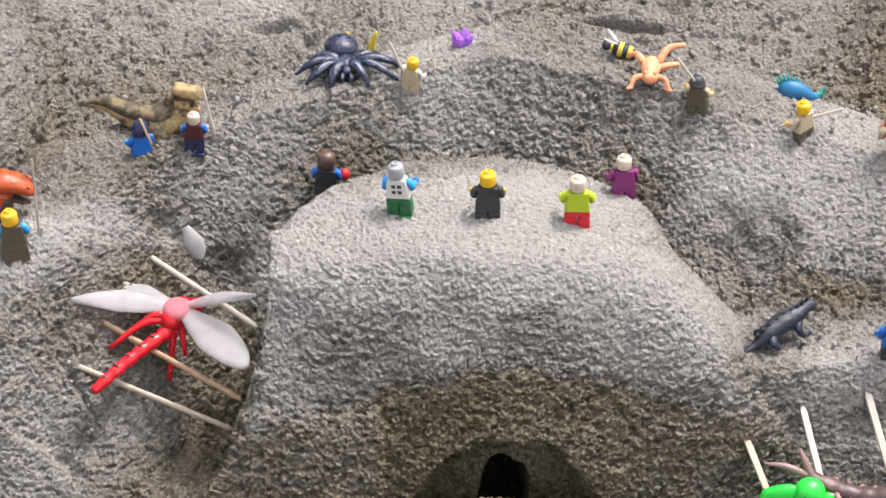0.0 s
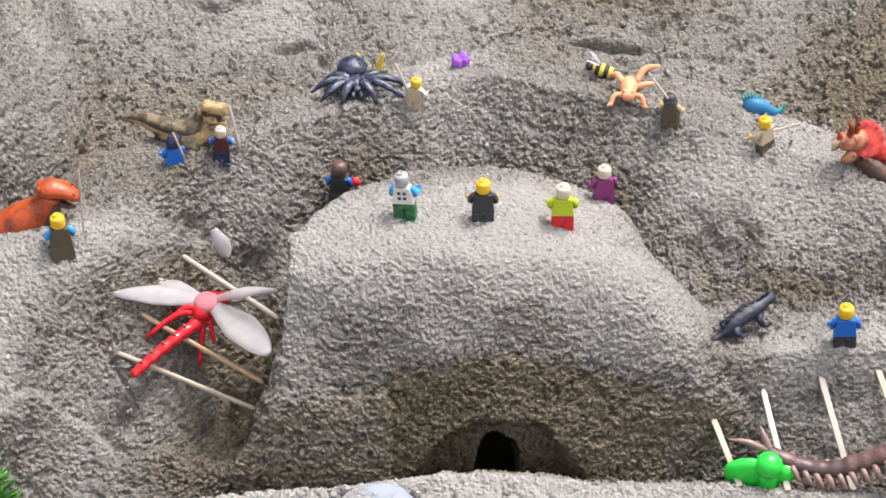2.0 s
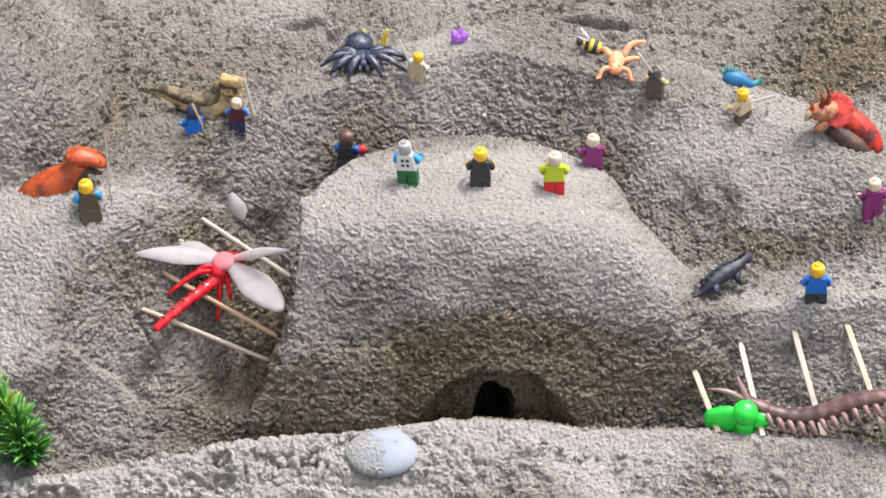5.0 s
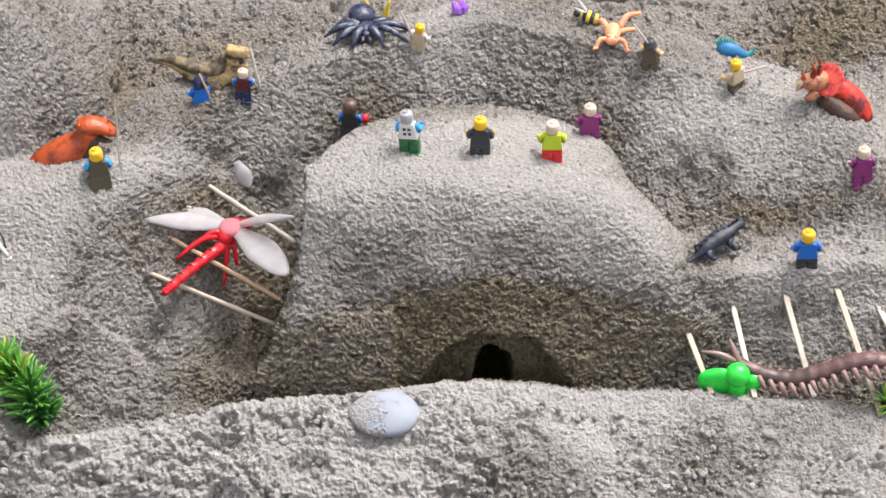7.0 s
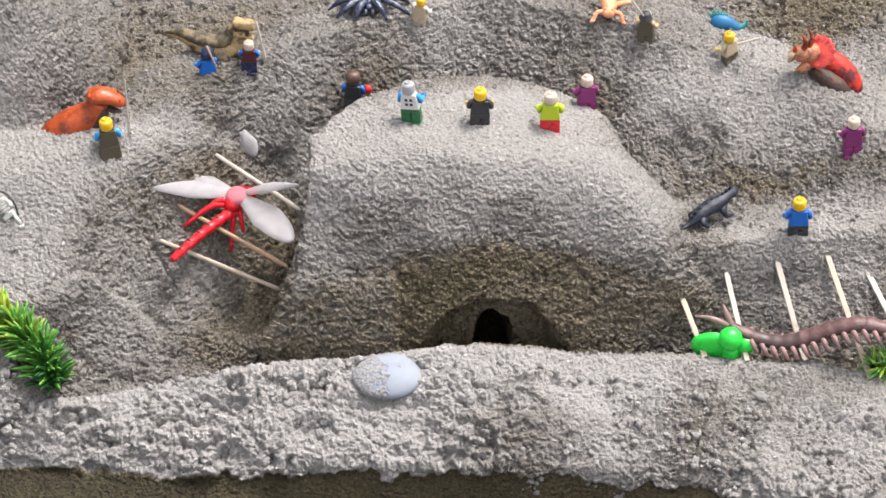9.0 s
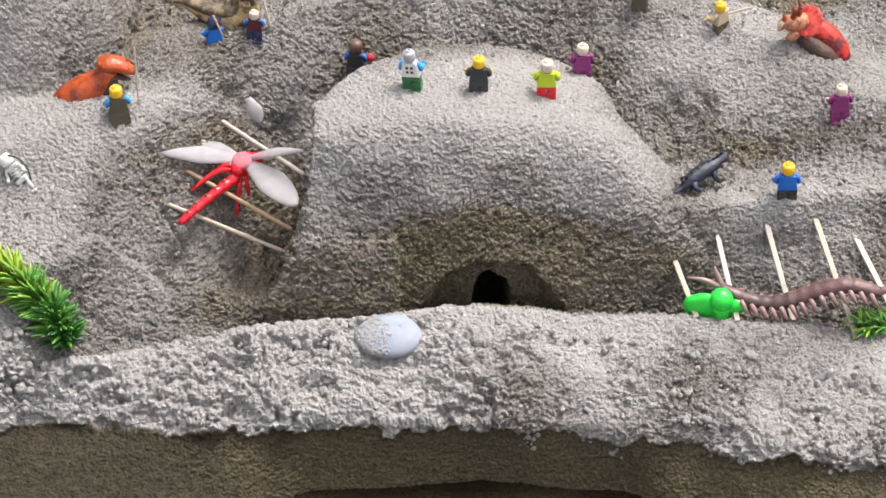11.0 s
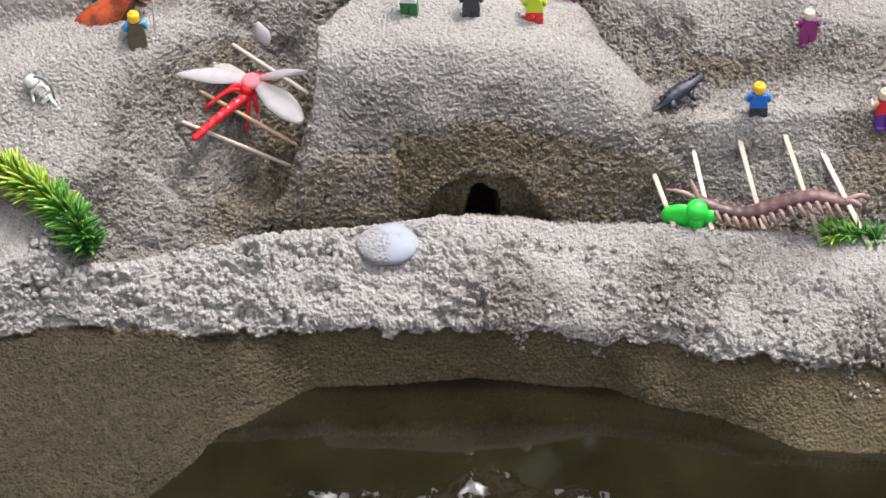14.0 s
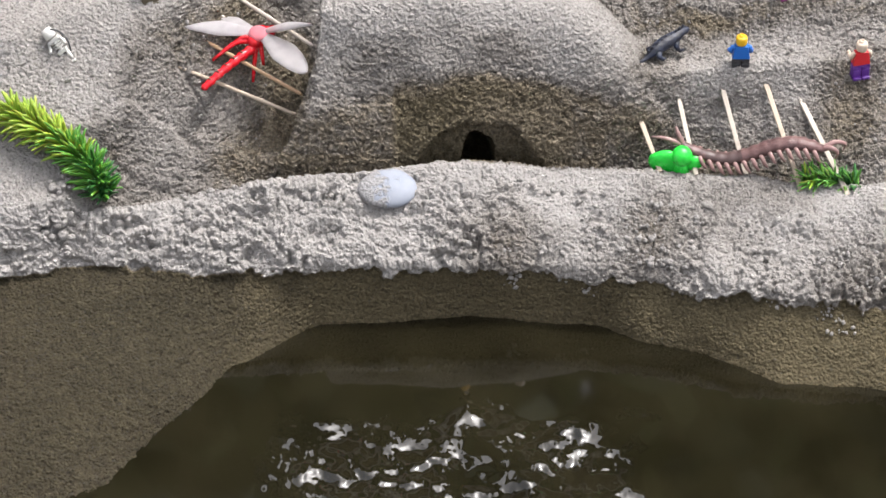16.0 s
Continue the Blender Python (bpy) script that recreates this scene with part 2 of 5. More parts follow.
def domes(x, y, z, size, seed):
    """Packed round clods of about that size: height from 0 in the gaps to 1 on top."""
    x, y, z = x / size + 1000, y / size + 1000, z / size + 1000
    ix, iy, iz = (np.floor(v).astype(np.int64) for v in (x, y, z))
    best = np.full(x.shape, 9.0)
    for a, b, c in [(i, j, k) for i in (-1, 0, 1) for j in (-1, 0, 1) for k in (-1, 0, 1)]:
        jx, jy, jz = ix + a, iy + b, iz + c
        h = (jx * 374761393 + jy * 668265263 + jz * 1274126177 + seed * 974634667) & 0xFFFFFFFF
        h = ((h ^ (h >> 13)) * 1103515245) & 0xFFFFFFFF
        h = h ^ (h >> 15)
        dx, dy, dz = (k + ((h >> s) & 255) / 255.0 - v for k, s, v in ((jx, 0, x), (jy, 8, y), (jz, 16, z)))
        best = np.minimum(best, dx * dx + dy * dy + dz * dz)
    return np.sqrt(np.clip(1 - best / 0.62, 0, 1))


def spread(*stretches):
    """Grid lines: stretches of (start, end, step)."""
    return np.concatenate([np.arange(a, b - 1e-9, s) for a, b, s in stretches])


def build_ground():
    outer = [0.62, 0.7, 0.85, 1.1, 1.6, 2.5, 4, 7, 12, 25, 60, 150, 400]
    xs = spread((-0.42, 0.46, 0.00072))
    gx = np.concatenate([[-v for v in outer[::-1]], spread((-0.56, -0.42, 0.01)), xs, spread((0.46, 0.56, 0.01)), outer])
    # rows follow the sand's slope, so that steep faces are as finely divided as level ones
    ys = np.linspace(-0.44, 0.30, 1400)
    lx, ly = np.meshgrid(xs, ys)
    rise = np.diff(land(lx, ly), axis=0)
    run = np.hypot(rise, ys[1] - ys[0]) * np.where(rise < 0, 0.5, 1.0)
    run *= np.where(ly[1:] < np.interp(lx[1:], SHORE_X, SHORE_Y) - 0.02, 0.3, 1.0) * np.where(ly[1:] > 0.22, 0.7, 1.0)
    total = np.cumsum(run, axis=0)
    steps = np.linspace(0, 1, 1000)
    cols = np.stack([np.interp(steps, total[:, i] / total[-1, i], ys[1:]) for i in range(len(xs))], 1)
    padded = np.pad(cols, ((0, 0), (12, 12)), mode="edge")
    cols = sum(padded[:, k:k + len(xs)] for k in range(25)) / 25
    cols = np.concatenate([np.repeat(cols[:, :1], len(outer) + 14, 1), cols, np.repeat(cols[:, -1:], len(outer) + 10, 1)], 1)
    gy_front = np.array([-v for v in outer[::-1]] + list(spread((-0.58, -0.44, 0.01))))
    gy_back = np.array(list(spread((0.31, 0.56, 0.01))) + outer)
    y = np.concatenate([np.repeat(gy_front[:, None], len(gx), 1), cols, np.repeat(gy_back[:, None], len(gx), 1)])
    x = np.repeat(gx[None], len(y), 0)
    z = land(x, y)
    far = ramp(0.55, 1.2, np.maximum(np.abs(x), np.abs(y)))
    z = z * (1 - far) + 0.4 * far
    # tunnel mouth: a shallow alcove with a deep hole, pushed into the mound's face
    flat_y = y
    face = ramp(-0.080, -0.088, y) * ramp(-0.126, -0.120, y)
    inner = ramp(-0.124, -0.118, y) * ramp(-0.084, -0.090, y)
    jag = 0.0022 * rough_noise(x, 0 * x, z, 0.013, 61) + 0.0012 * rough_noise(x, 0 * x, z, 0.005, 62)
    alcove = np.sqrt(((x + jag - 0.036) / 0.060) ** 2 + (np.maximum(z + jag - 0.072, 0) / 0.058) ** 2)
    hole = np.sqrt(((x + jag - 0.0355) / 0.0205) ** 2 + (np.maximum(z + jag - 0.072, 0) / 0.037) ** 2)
    y = y + 0.020 * face * ramp(1.02, 0.86, alcove) + 0.07 * inner * ramp(1.05, 0.85, hole)
    z = z - 0.03 * inner * ramp(1.0, 0.8, hole) * ramp(0.112, 0.095, z)
    z = z - 0.024 * face * ramp(1.0, 0.9, alcove) * ramp(0.110, 0.094, z)
    # normals of the smooth sheet
    px, py, pz = (np.gradient(v, axis=1) for v in (x, y, z))
    qx, qy, qz = (np.gradient(v, axis=0) for v in (x, y, z))
    nx, ny, nz = py * qz - pz * qy, pz * qx - px * qz, px * qy - py * qx
    size = np.sqrt(nx ** 2 + ny ** 2 + nz ** 2) + 1e-12
    nx, ny, nz = nx / size, ny / size, nz / size
    near = 1 - far
    yf = np.interp(x, [-0.6, -0.30, -0.1, 0.03, 0.13, 0.29, 0.6], [-0.24, -0.206, -0.2, -0.200, -0.206, -0.24, -0.27])
    drift = 0.012 * rough_noise(x, y, z, 0.05, 7) + 0.006 * rough_noise(x, y, z, 0.014, 8)
    yb = np.interp(x, [-0.6, -0.236, -0.12, 0.027, 0.15, 0.273, 0.6], [-0.24, -0.165, -0.142, -0.128, -0.128, -0.134, -0.16])
    calm = 1 - 0.75 * ramp(-0.12, -0.26, x)
    ragged = z - 0.007 * ramp(-0.17, -0.30, x) + 0.004 * calm * rough_noise(x, y, z, 0.022, 51) + 0.004 * calm * rough_noise(x, y, z, 0.008, 52) + 0.003 * calm * rough_noise(x, y, z, 0.0038, 53) * (0.55 + 0.45 * ramp(-0.26, -0.18, x)) + 0.006 * ramp(0.05, 0.14, x) * ramp(0.26, 0.2, x)
    warp_x = 0.03 * rough_noise(x, y, z, 0.03, 9)
    crust = ramp(0.0465, 0.0510, ragged) * ramp(0.010, -0.004, y - yb) * near
    wall = ramp(0.0500, 0.0480, ragged) * ramp(-0.13, -0.15, y)
    soak = 0.32 * wall * ramp(-0.08, -0.20, x + warp_x)
    # moisture: low ground, the pit and the mound's lower face are wet; shade in the recesses is painted in as well
    warp = 2.2 * drift
    arch = ((x - 0.03) / 0.105) ** 2
    fy = flat_y
    mound_wet = (0.20 * ramp(0.215, 0.185, z + 0.016 * arch + warp) + (0.32 + 0.26 * ramp(-0.040, -0.033, x) * ramp(0.15, 0.09, x + warp)) * ramp(0.178, 0.152, z + 0.016 * arch + 0.5 * drift)) * ramp(-0.050, -0.066, fy) * ramp(-0.130, -0.122, fy) * ramp(-0.150, -0.125, x)
    # alcove damp, plus shade put into the colour; the hole is painted darkest
    alcove_damp_shade = np.maximum(0.80 * ramp(1.06, 0.92, alcove), ramp(1.1, 1.0, hole)) * ramp(-0.08, -0.088, fy) * ramp(-0.130, -0.122, fy)
    pit_wet = (0.36 + 0.14 * ramp(-0.215, -0.16, x + warp)) * ramp(0.205, 0.175, z + 0.5 * warp) * ramp(-0.262, -0.208, x - 0.545 * fy + warp) * ramp(-0.09, -0.12, x) * ramp(0.0, 0.010, fy - yb)
    # damp moat, coloured darker still to stand in for shade behind the mound
    moat_damp_shade = (0.26 + 0.14 * ramp(0.245, 0.205, z + warp)) * ramp(0.19, 0.11, x + warp) * ramp(0.015, 0.06, fy + warp)
    slope_wet = 0.18 * ramp(0.10, 0.17, x + warp) * ramp(-0.03, 0.03, fy + warp) * ramp(0.20, 0.10, fy) + 0.3 * ramp(0.185, 0.16, z + warp) * ramp(0.10, 0.15, x) * ramp(-0.02, 0.01, fy)
    shelf_wet = (0.14 + 0.26 * ramp(0.150, 0.125, z + warp)) * ramp(0.12, 0.17, x) * ramp(-0.135, -0.12, fy) * ramp(0.02, -0.01, fy)
    back_wet = 0.14 * ramp(0.12, 0.19, fy + warp) * ramp(-0.30, -0.20, x + warp) + (0.14 + 0.20 * ramp(-0.02, 0.12, x)) * ramp(0.12, 0.17, fy) + 0.1 * ramp(0.23, 0.31, x + warp) * ramp(0.07, 0.10, fy) + 0.22 * ramp(-0.235, -0.265, x + warp) * ramp(0.05, 0.10, fy)
    # moist hollow right of the mound, with its shade painted in too
    hollow_damp_shade = 0.5 * np.exp(-((x + drift - 0.168) / 0.036) ** 2 - ((fy + drift - 0.024) / 0.026) ** 2)
    # crease lines, darker and rougher than the ground beside them
    crease = np.exp(-((x + drift + 0.243 + 0.1 * (fy - 0.1)) / 0.010) ** 2) * ramp(0.05, 0.09, fy) + 0.8 * np.exp(-((x + drift - 0.268) / 0.012) ** 2) * ramp(0.13, 0.17, fy)
    # shade painted on the low floor between the mound and the bank
    trench_shade = 0.62 * ramp(-0.124, -0.118, fy) * ramp(-0.098, -0.106, fy) * ramp(0.118, 0.10, z) * ramp(-0.15, -0.13, x) * ramp(0.16, 0.13, x)
    bank_wet = 0.30 * crust * ramp(0.100, 0.070, z + 1.2 * drift) * ramp(-0.02, 0.05, x + warp)
    wet_shade = np.maximum.reduce([wall, alcove_damp_shade, mound_wet, pit_wet, moat_damp_shade, slope_wet, shelf_wet, back_wet, 0.45 * crease, bank_wet, trench_shade, hollow_damp_shade])
    wet_shade = np.clip(wet_shade + 0.22 * rough_noise(x, y, z, 0.06, 21) * (wet_shade > 0.02) * (1 - 0.85 * wall), 0, 1) * near + soak
    # dry pale blotches on the ground behind
    pale = crust + 0.0
    for bx, by, bw, bh in ((0.021, 0.272, 0.030, 0.022), (0.191, 0.266, 0.026, 0.020)):
        pale = np.maximum(pale, 0.75 * ramp(1.3, 0.3, np.hypot((x + drift - bx) / bw, (flat_y + drift - by) / bh)))
    # small gouges and hollows, then two cast shadows put into the shape
    hollow = 0
    for bx, by, bw, bh, deep in ((0.135, 0.246, 0.022, 0.004, 0.012), (-0.098, 0.248, 0.013, 0.005, 0.011), (-0.079, 0.233, 0.005, 0.007, 0.009), (0.166, 0.265, 0.012, 0.004, 0.009), (0.112, 0.250, 0.009, 0.003, 0.009), (-0.165, 0.277, 0.016, 0.004, 0.009), (0.10, 0.262, 0.005, 0.003, 0.006), (-0.03, 0.258, 0.004, 0.003, 0.005), (-0.123, 0.030, 0.012, 0.018, 0.014), (-0.214, -0.084, 0.007, 0.007, 0.014), (-0.139, -0.044, 0.009, 0.007, 0.010), (-0.157, -0.068, 0.006, 0.005, 0.007), (0.174, 0.026, 0.026, 0.015, 0.014), (-0.159, 0.044, 0.008, 0.006, 0.008), (-0.035, 0.106, 0.016, 0.005, 0.004)):
        hollow = hollow + deep * np.exp(-((x + drift - bx) / bw) ** 2 - ((flat_y + drift - by) / bh) ** 2)
    # narrow trenches carved in place of the skewer's and dragonfly tail's shadows
    for ax, ay, bx, by, wide, deep in ((-0.209, -0.080, -0.186, -0.048, 0.0026, 0.006), (-0.225, -0.047, -0.203, -0.067, 0.0018, 0.004)):
        along_ = np.clip(((x - ax) * (bx - ax) + (flat_y - ay) * (by - ay)) / ((bx - ax) ** 2 + (by - ay) ** 2), 0, 1)
        hollow = hollow + deep * np.exp(-(np.hypot(x + 0.15 * drift - ax - along_ * (bx - ax), flat_y - ay - along_ * (by - ay)) / wide) ** 2)
    lump = rough_noise(x, y, z, 0.045, 2) * 0.0035 + rough_noise(x, y, z, 0.016, 3) * 0.0007
    wx, wy, wz = (0.0025 * rough_noise(x, y, z, 0.0045, k) for k in (41, 42, 43))
    worm = np.minimum(np.abs(rough_noise(x + wx, y + wy, z + wz, 0.0029, 5)) * 1.6, 0.75)
    worm2 = np.minimum(np.abs(rough_noise(x + wy, y + wz, z + wx, 0.0019, 12)) * 1.6, 0.75)
    flake = np.abs(rough_noise(x + 2 * wx, y + 2 * wy, z, 0.011, 4))
    on = crust > 0.02
    clump = np.zeros_like(x)
    clump[on] = domes(x[on], y[on], z[on], 0.0075, 6) + 0.5 * domes(x[on], y[on], z[on], 0.0042, 7)
    damp_part = ramp(0.10, 0.40, wet_shade) * (1 - wall)
    rugged = 0.50 + 0.28 * ramp(-0.4, 0.5, rough_noise(x, y, z, 0.07, 44)) + 0.26 * damp_part + 0.3 * crease
    rugged = rugged * (1 - 0.35 * ramp(0.13, 0.20, flat_y)) * (1 - 0.75 * ramp(1.04, 0.92, alcove) * face) * (1 - 0.45 * wall * ramp(-0.22, -0.12, x))
    cauli = np.minimum(np.abs(rough_noise(x + 2 * wx, y + 2 * wy, z + 2 * wz, 0.0078, 14)) * 1.5, 0.8)
    # flakes lie level, so their noise is squeezed in height; pits open between them
    flat = rough_noise(x + wx, y + wy, 2.0 * z + wz, 0.0050, 16) + 0.6 * rough_noise(x + wz, y + wx, 2.0 * z + wy, 0.0025, 17)
    pits = ramp(0.22, 0.75, flat)
    speck = rough_noise(x, y, z, 0.0019, 18)
    push = lump + rugged * (worm * 0.0017 + worm2 * 0.0019 + flake * 0.0012 + 0.0010 * speck) - 0.0015
    push = push - pits * (0.0008 + 0.0017 * damp_part + 0.0006 * ramp(0.12, 0.18, flat_y) + 0.002 * crease)
    push = push + 0.0035 * ramp(-0.0305, -0.0345, x + 0.3 * drift) * ramp(0.150, 0.138, z) * ramp(-0.126, -0.12, flat_y) * ramp(-0.082, -0.088, flat_y)
    gaps = ramp(0.40, 0.70, np.abs(rough_noise(0.45 * x, y, z, 0.014, 19)) + 0.35 * rough_noise(x, y, z, 0.006, 20))
    left_clods = (0.45 + 0.55 * ramp(-0.35, 0.35, rough_noise(x, y, z, 0.03, 23))) * (0.4 + 0.6 * ramp(0.100, 0.082, z + drift)) * (0.15 + 0.85 * np.maximum(ramp(0.10, 0.0, x + 2 * drift), ramp(0.17, 0.23, x + drift) * ramp(0.09, 0.075, z)))
    push = push + crust * ((clump * 0.0056 + cauli * 0.0014 - 0.0075 * gaps + 0.0012 * speck) * left_clods + rough_noise(x, y, z, 0.02, 9) * 0.0034 + 0.0018)
    groove = np.exp(-((x + 0.6 * drift + 0.243 + 0.1 * (flat_y - 0.1)) / 0.0042) ** 2) * ramp(0.06, 0.10, flat_y) + 0.6 * np.exp(-((x + 0.6 * drift - 0.262) / 0.005) ** 2) * ramp(0.15, 0.19, flat_y)
    push = push - hollow - 0.006 * groove
    push = push * near + far * 0.02 * rough_noise(x, y, z, 1.3, 11)
    x, y, z = x + nx * push, y + ny * push, z + nz * push
    h, w = x.shape
    me = bpy.data.meshes.new("ground")
    ids = np.arange(h * w).reshape(h, w)
    quads = np.stack([ids[:-1, :-1], ids[:-1, 1:], ids[1:, 1:], ids[1:, :-1]], -1).reshape(-1, 4)
    me.vertices.add(h * w)
    me.vertices.foreach_set("co", np.stack([x, y, z], -1).ravel())
    me.loops.add(quads.size)
    me.loops.foreach_set("vertex_index", quads.ravel())
    me.polygons.add(len(quads))
    me.polygons.foreach_set("loop_start", np.arange(0, quads.size, 4))
    me.update()
    me.validate()
    me.shade_smooth()
    for name, field in (("wet_shade", wet_shade), ("pale", pale)):
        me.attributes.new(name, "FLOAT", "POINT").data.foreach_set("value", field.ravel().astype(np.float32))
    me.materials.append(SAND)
    return tagged(new("ground", me), "grey modelled sand with a mound, rampart and bank", "sand", kind="structure")


build_ground()


# ---- making things ----
class Kit:
    """Collects shaped pieces into one mesh."""

    def __init__(self):
        self.bm = bmesh.new()

    def _paint(self, verts, mat, smooth):
        for f in {f for v in verts for f in v.link_faces}:
            f.material_index, f.smooth = mat, smooth

    def box(self, size, m, mat=0, top=(1, 1), bevel=0.0006):
        made = bmesh.ops.create_cube(self.bm, size=1)["verts"]
        for v in made:
            k = top if v.co.z > 0 else (1, 1)
            v.co = Vector((v.co.x * size[0] * k[0], v.co.y * size[1] * k[1], v.co.z * size[2]))
        if bevel:
            edges = list({e for v in made for e in v.link_edges})
            out = bmesh.ops.bevel(self.bm, geom=edges, offset=bevel, segments=2, affect="EDGES", profile=0.5)
            made = list({v for f in out["faces"] for v in f.verts} | {v for v in made if v.is_valid})
        bmesh.ops.transform(self.bm, matrix=m, verts=made)
        self._paint(made, mat, False)
        return made

    def rings(self, rings, mat=0, smooth=True, caps=True):
        """Skin a row of rings, each a list of as many places."""
        rows_ = [[self.bm.verts.new(p) for p in ring] for ring in rings]
        n = len(rows_[0])
        faces = []
        for a, b in zip(rows_, rows_[1:]):
            for i in range(n):
                faces.append(self.bm.faces.new((a[i], a[(i + 1) % n], b[(i + 1) % n], b[i])))
        if caps:
            faces.append(self.bm.faces.new(rows_[0][::-1]))
            faces.append(self.bm.faces.new(rows_[-1]))
        for f in faces:
            f.material_index, f.smooth = mat, smooth

    def lathe(self, profile, m, mat=0, seg=20):
        """Turn (radius, height) pairs about the z axis."""
        self.rings([[m @ Vector((r * math.cos(a), r * math.sin(a), h)) for a in [2 * math.pi * i / seg for i in range(seg)]] for r, h in profile], mat)

    def tube(self, points, radii, mat=0, seg=10, flat=1.0, up=(0, 0, 1)):
        """A limb through points; flat squeezes it along up."""
        pts = [Vector(p) for p in points]
        rings = []
        for i, p in enumerate(pts):
            way = (pts[min(i + 1, len(pts) - 1)] - pts[max(i - 1, 0)]).normalized()
            side = way.cross(Vector(up))
            side = side.normalized() if side.length > 1e-4 else way.orthogonal().normalized()
            over = side.cross(way).normalized()
            rings.append([p + float(radii[i]) * (side * math.cos(a) + over * flat * math.sin(a)) for a in [2 * math.pi * k / seg for k in range(seg)]])
        self.rings(rings, mat)

    def ball(self, place, radii, mat=0, turn=None, u=14, v=9):
        made = bmesh.ops.create_uvsphere(self.bm, u_segments=u, v_segments=v, radius=1)["verts"]
        bmesh.ops.transform(self.bm, matrix=Matrix.LocRotScale(place, turn, radii), verts=made)
        self._paint(made, mat, True)

    def link(self, name, mats, parent=None, label="", m=None):
        bmesh.ops.recalc_face_normals(self.bm, faces=self.bm.faces[:])
        me = bpy.data.meshes.new(name)
        self.bm.to_mesh(me)
        self.bm.free()
        for mat in mats:
            me.materials.append(mat)
        ob = new(name, me)
        if parent is not None:
            ob.parent = parent
        if m is not None:
            ob.matrix_basis = m
        if label:
            ob["label"] = label
        return ob


def spline(points, n):
    """n places along a smooth curve through the points."""
    p = [Vector(q) for q in points]
    p = [p[0] * 2 - p[1]] + p + [p[-1] * 2 - p[-2]]
    out = []
    for k in range(n):
        s = k / (n - 1) * (len(p) - 3)
        i = min(int(s), len(p) - 4)
        t = s - i
        a, b, c, d = p[i:i + 4]
        out.append(0.5 * (2 * b + (c - a) * t + (2 * a - 5 * b + 4 * c - d) * t * t + (3 * b - a - 3 * c + d) * t ** 3))
    return out


def floor_at(x, y):
    return float(land(np.array([x]), np.array([y]))[0])


# ---- water ----
def build_water():
    me = bpy.data.meshes.new("water")
    n = 60
    xs = np.linspace(-0.62, 0.62, n)
    shore = np.interp(xs, SHORE_X, SHORE_Y) + 0.03
    verts = [(x, y, 0.0) for x, y in zip(xs, shore)] + [(x, -1.2, 0.0) for x in xs]
    faces = [(i, i + n, i + n + 1, i + 1) for i in range(n - 1)]
    me.from_pydata(verts, [], faces)
    me.materials.append(WATER)
    return tagged(new("water", me), "murky brown still water reflecting the sky", "water", kind="structure")


build_water()


# ---- toy figures ----
YELLOW = plastic("yellow plastic", (0.74, 0.43, 0.012))
CREAM = plastic("cream plastic", (0.58, 0.47, 0.37))
BROWN = plastic("brown plastic", (0.10, 0.055, 0.04))
GREY = plastic("grey plastic", (0.33, 0.33, 0.34))
DARK = plastic("charcoal plastic", (0.03, 0.032, 0.036))
WHITE = plastic("white plastic", (0.60, 0.59, 0.56))
BLUE = plastic("blue plastic", (0.01, 0.13, 0.50))
AZURE = plastic("azure plastic", (0.03, 0.30, 0.68))
NAVY = plastic("navy plastic", (0.012, 0.022, 0.07))
GREEN = plastic("green plastic", (0.015, 0.11, 0.035))
LIME = plastic("lime plastic", (0.42, 0.52, 0.02))
RED = plastic("red plastic", (0.55, 0.012, 0.02))
MAGENTA = plastic("magenta plastic", (0.20, 0.02, 0.13))
PURPLE = plastic("purple plastic", (0.09, 0.02, 0.22))
TAN = plastic("tan plastic", (0.46, 0.37, 0.245))
OLIVE = plastic("olive brown plastic", (0.085, 0.07, 0.045))
MAROON = plastic("maroon plastic", (0.07, 0.012, 0.015))


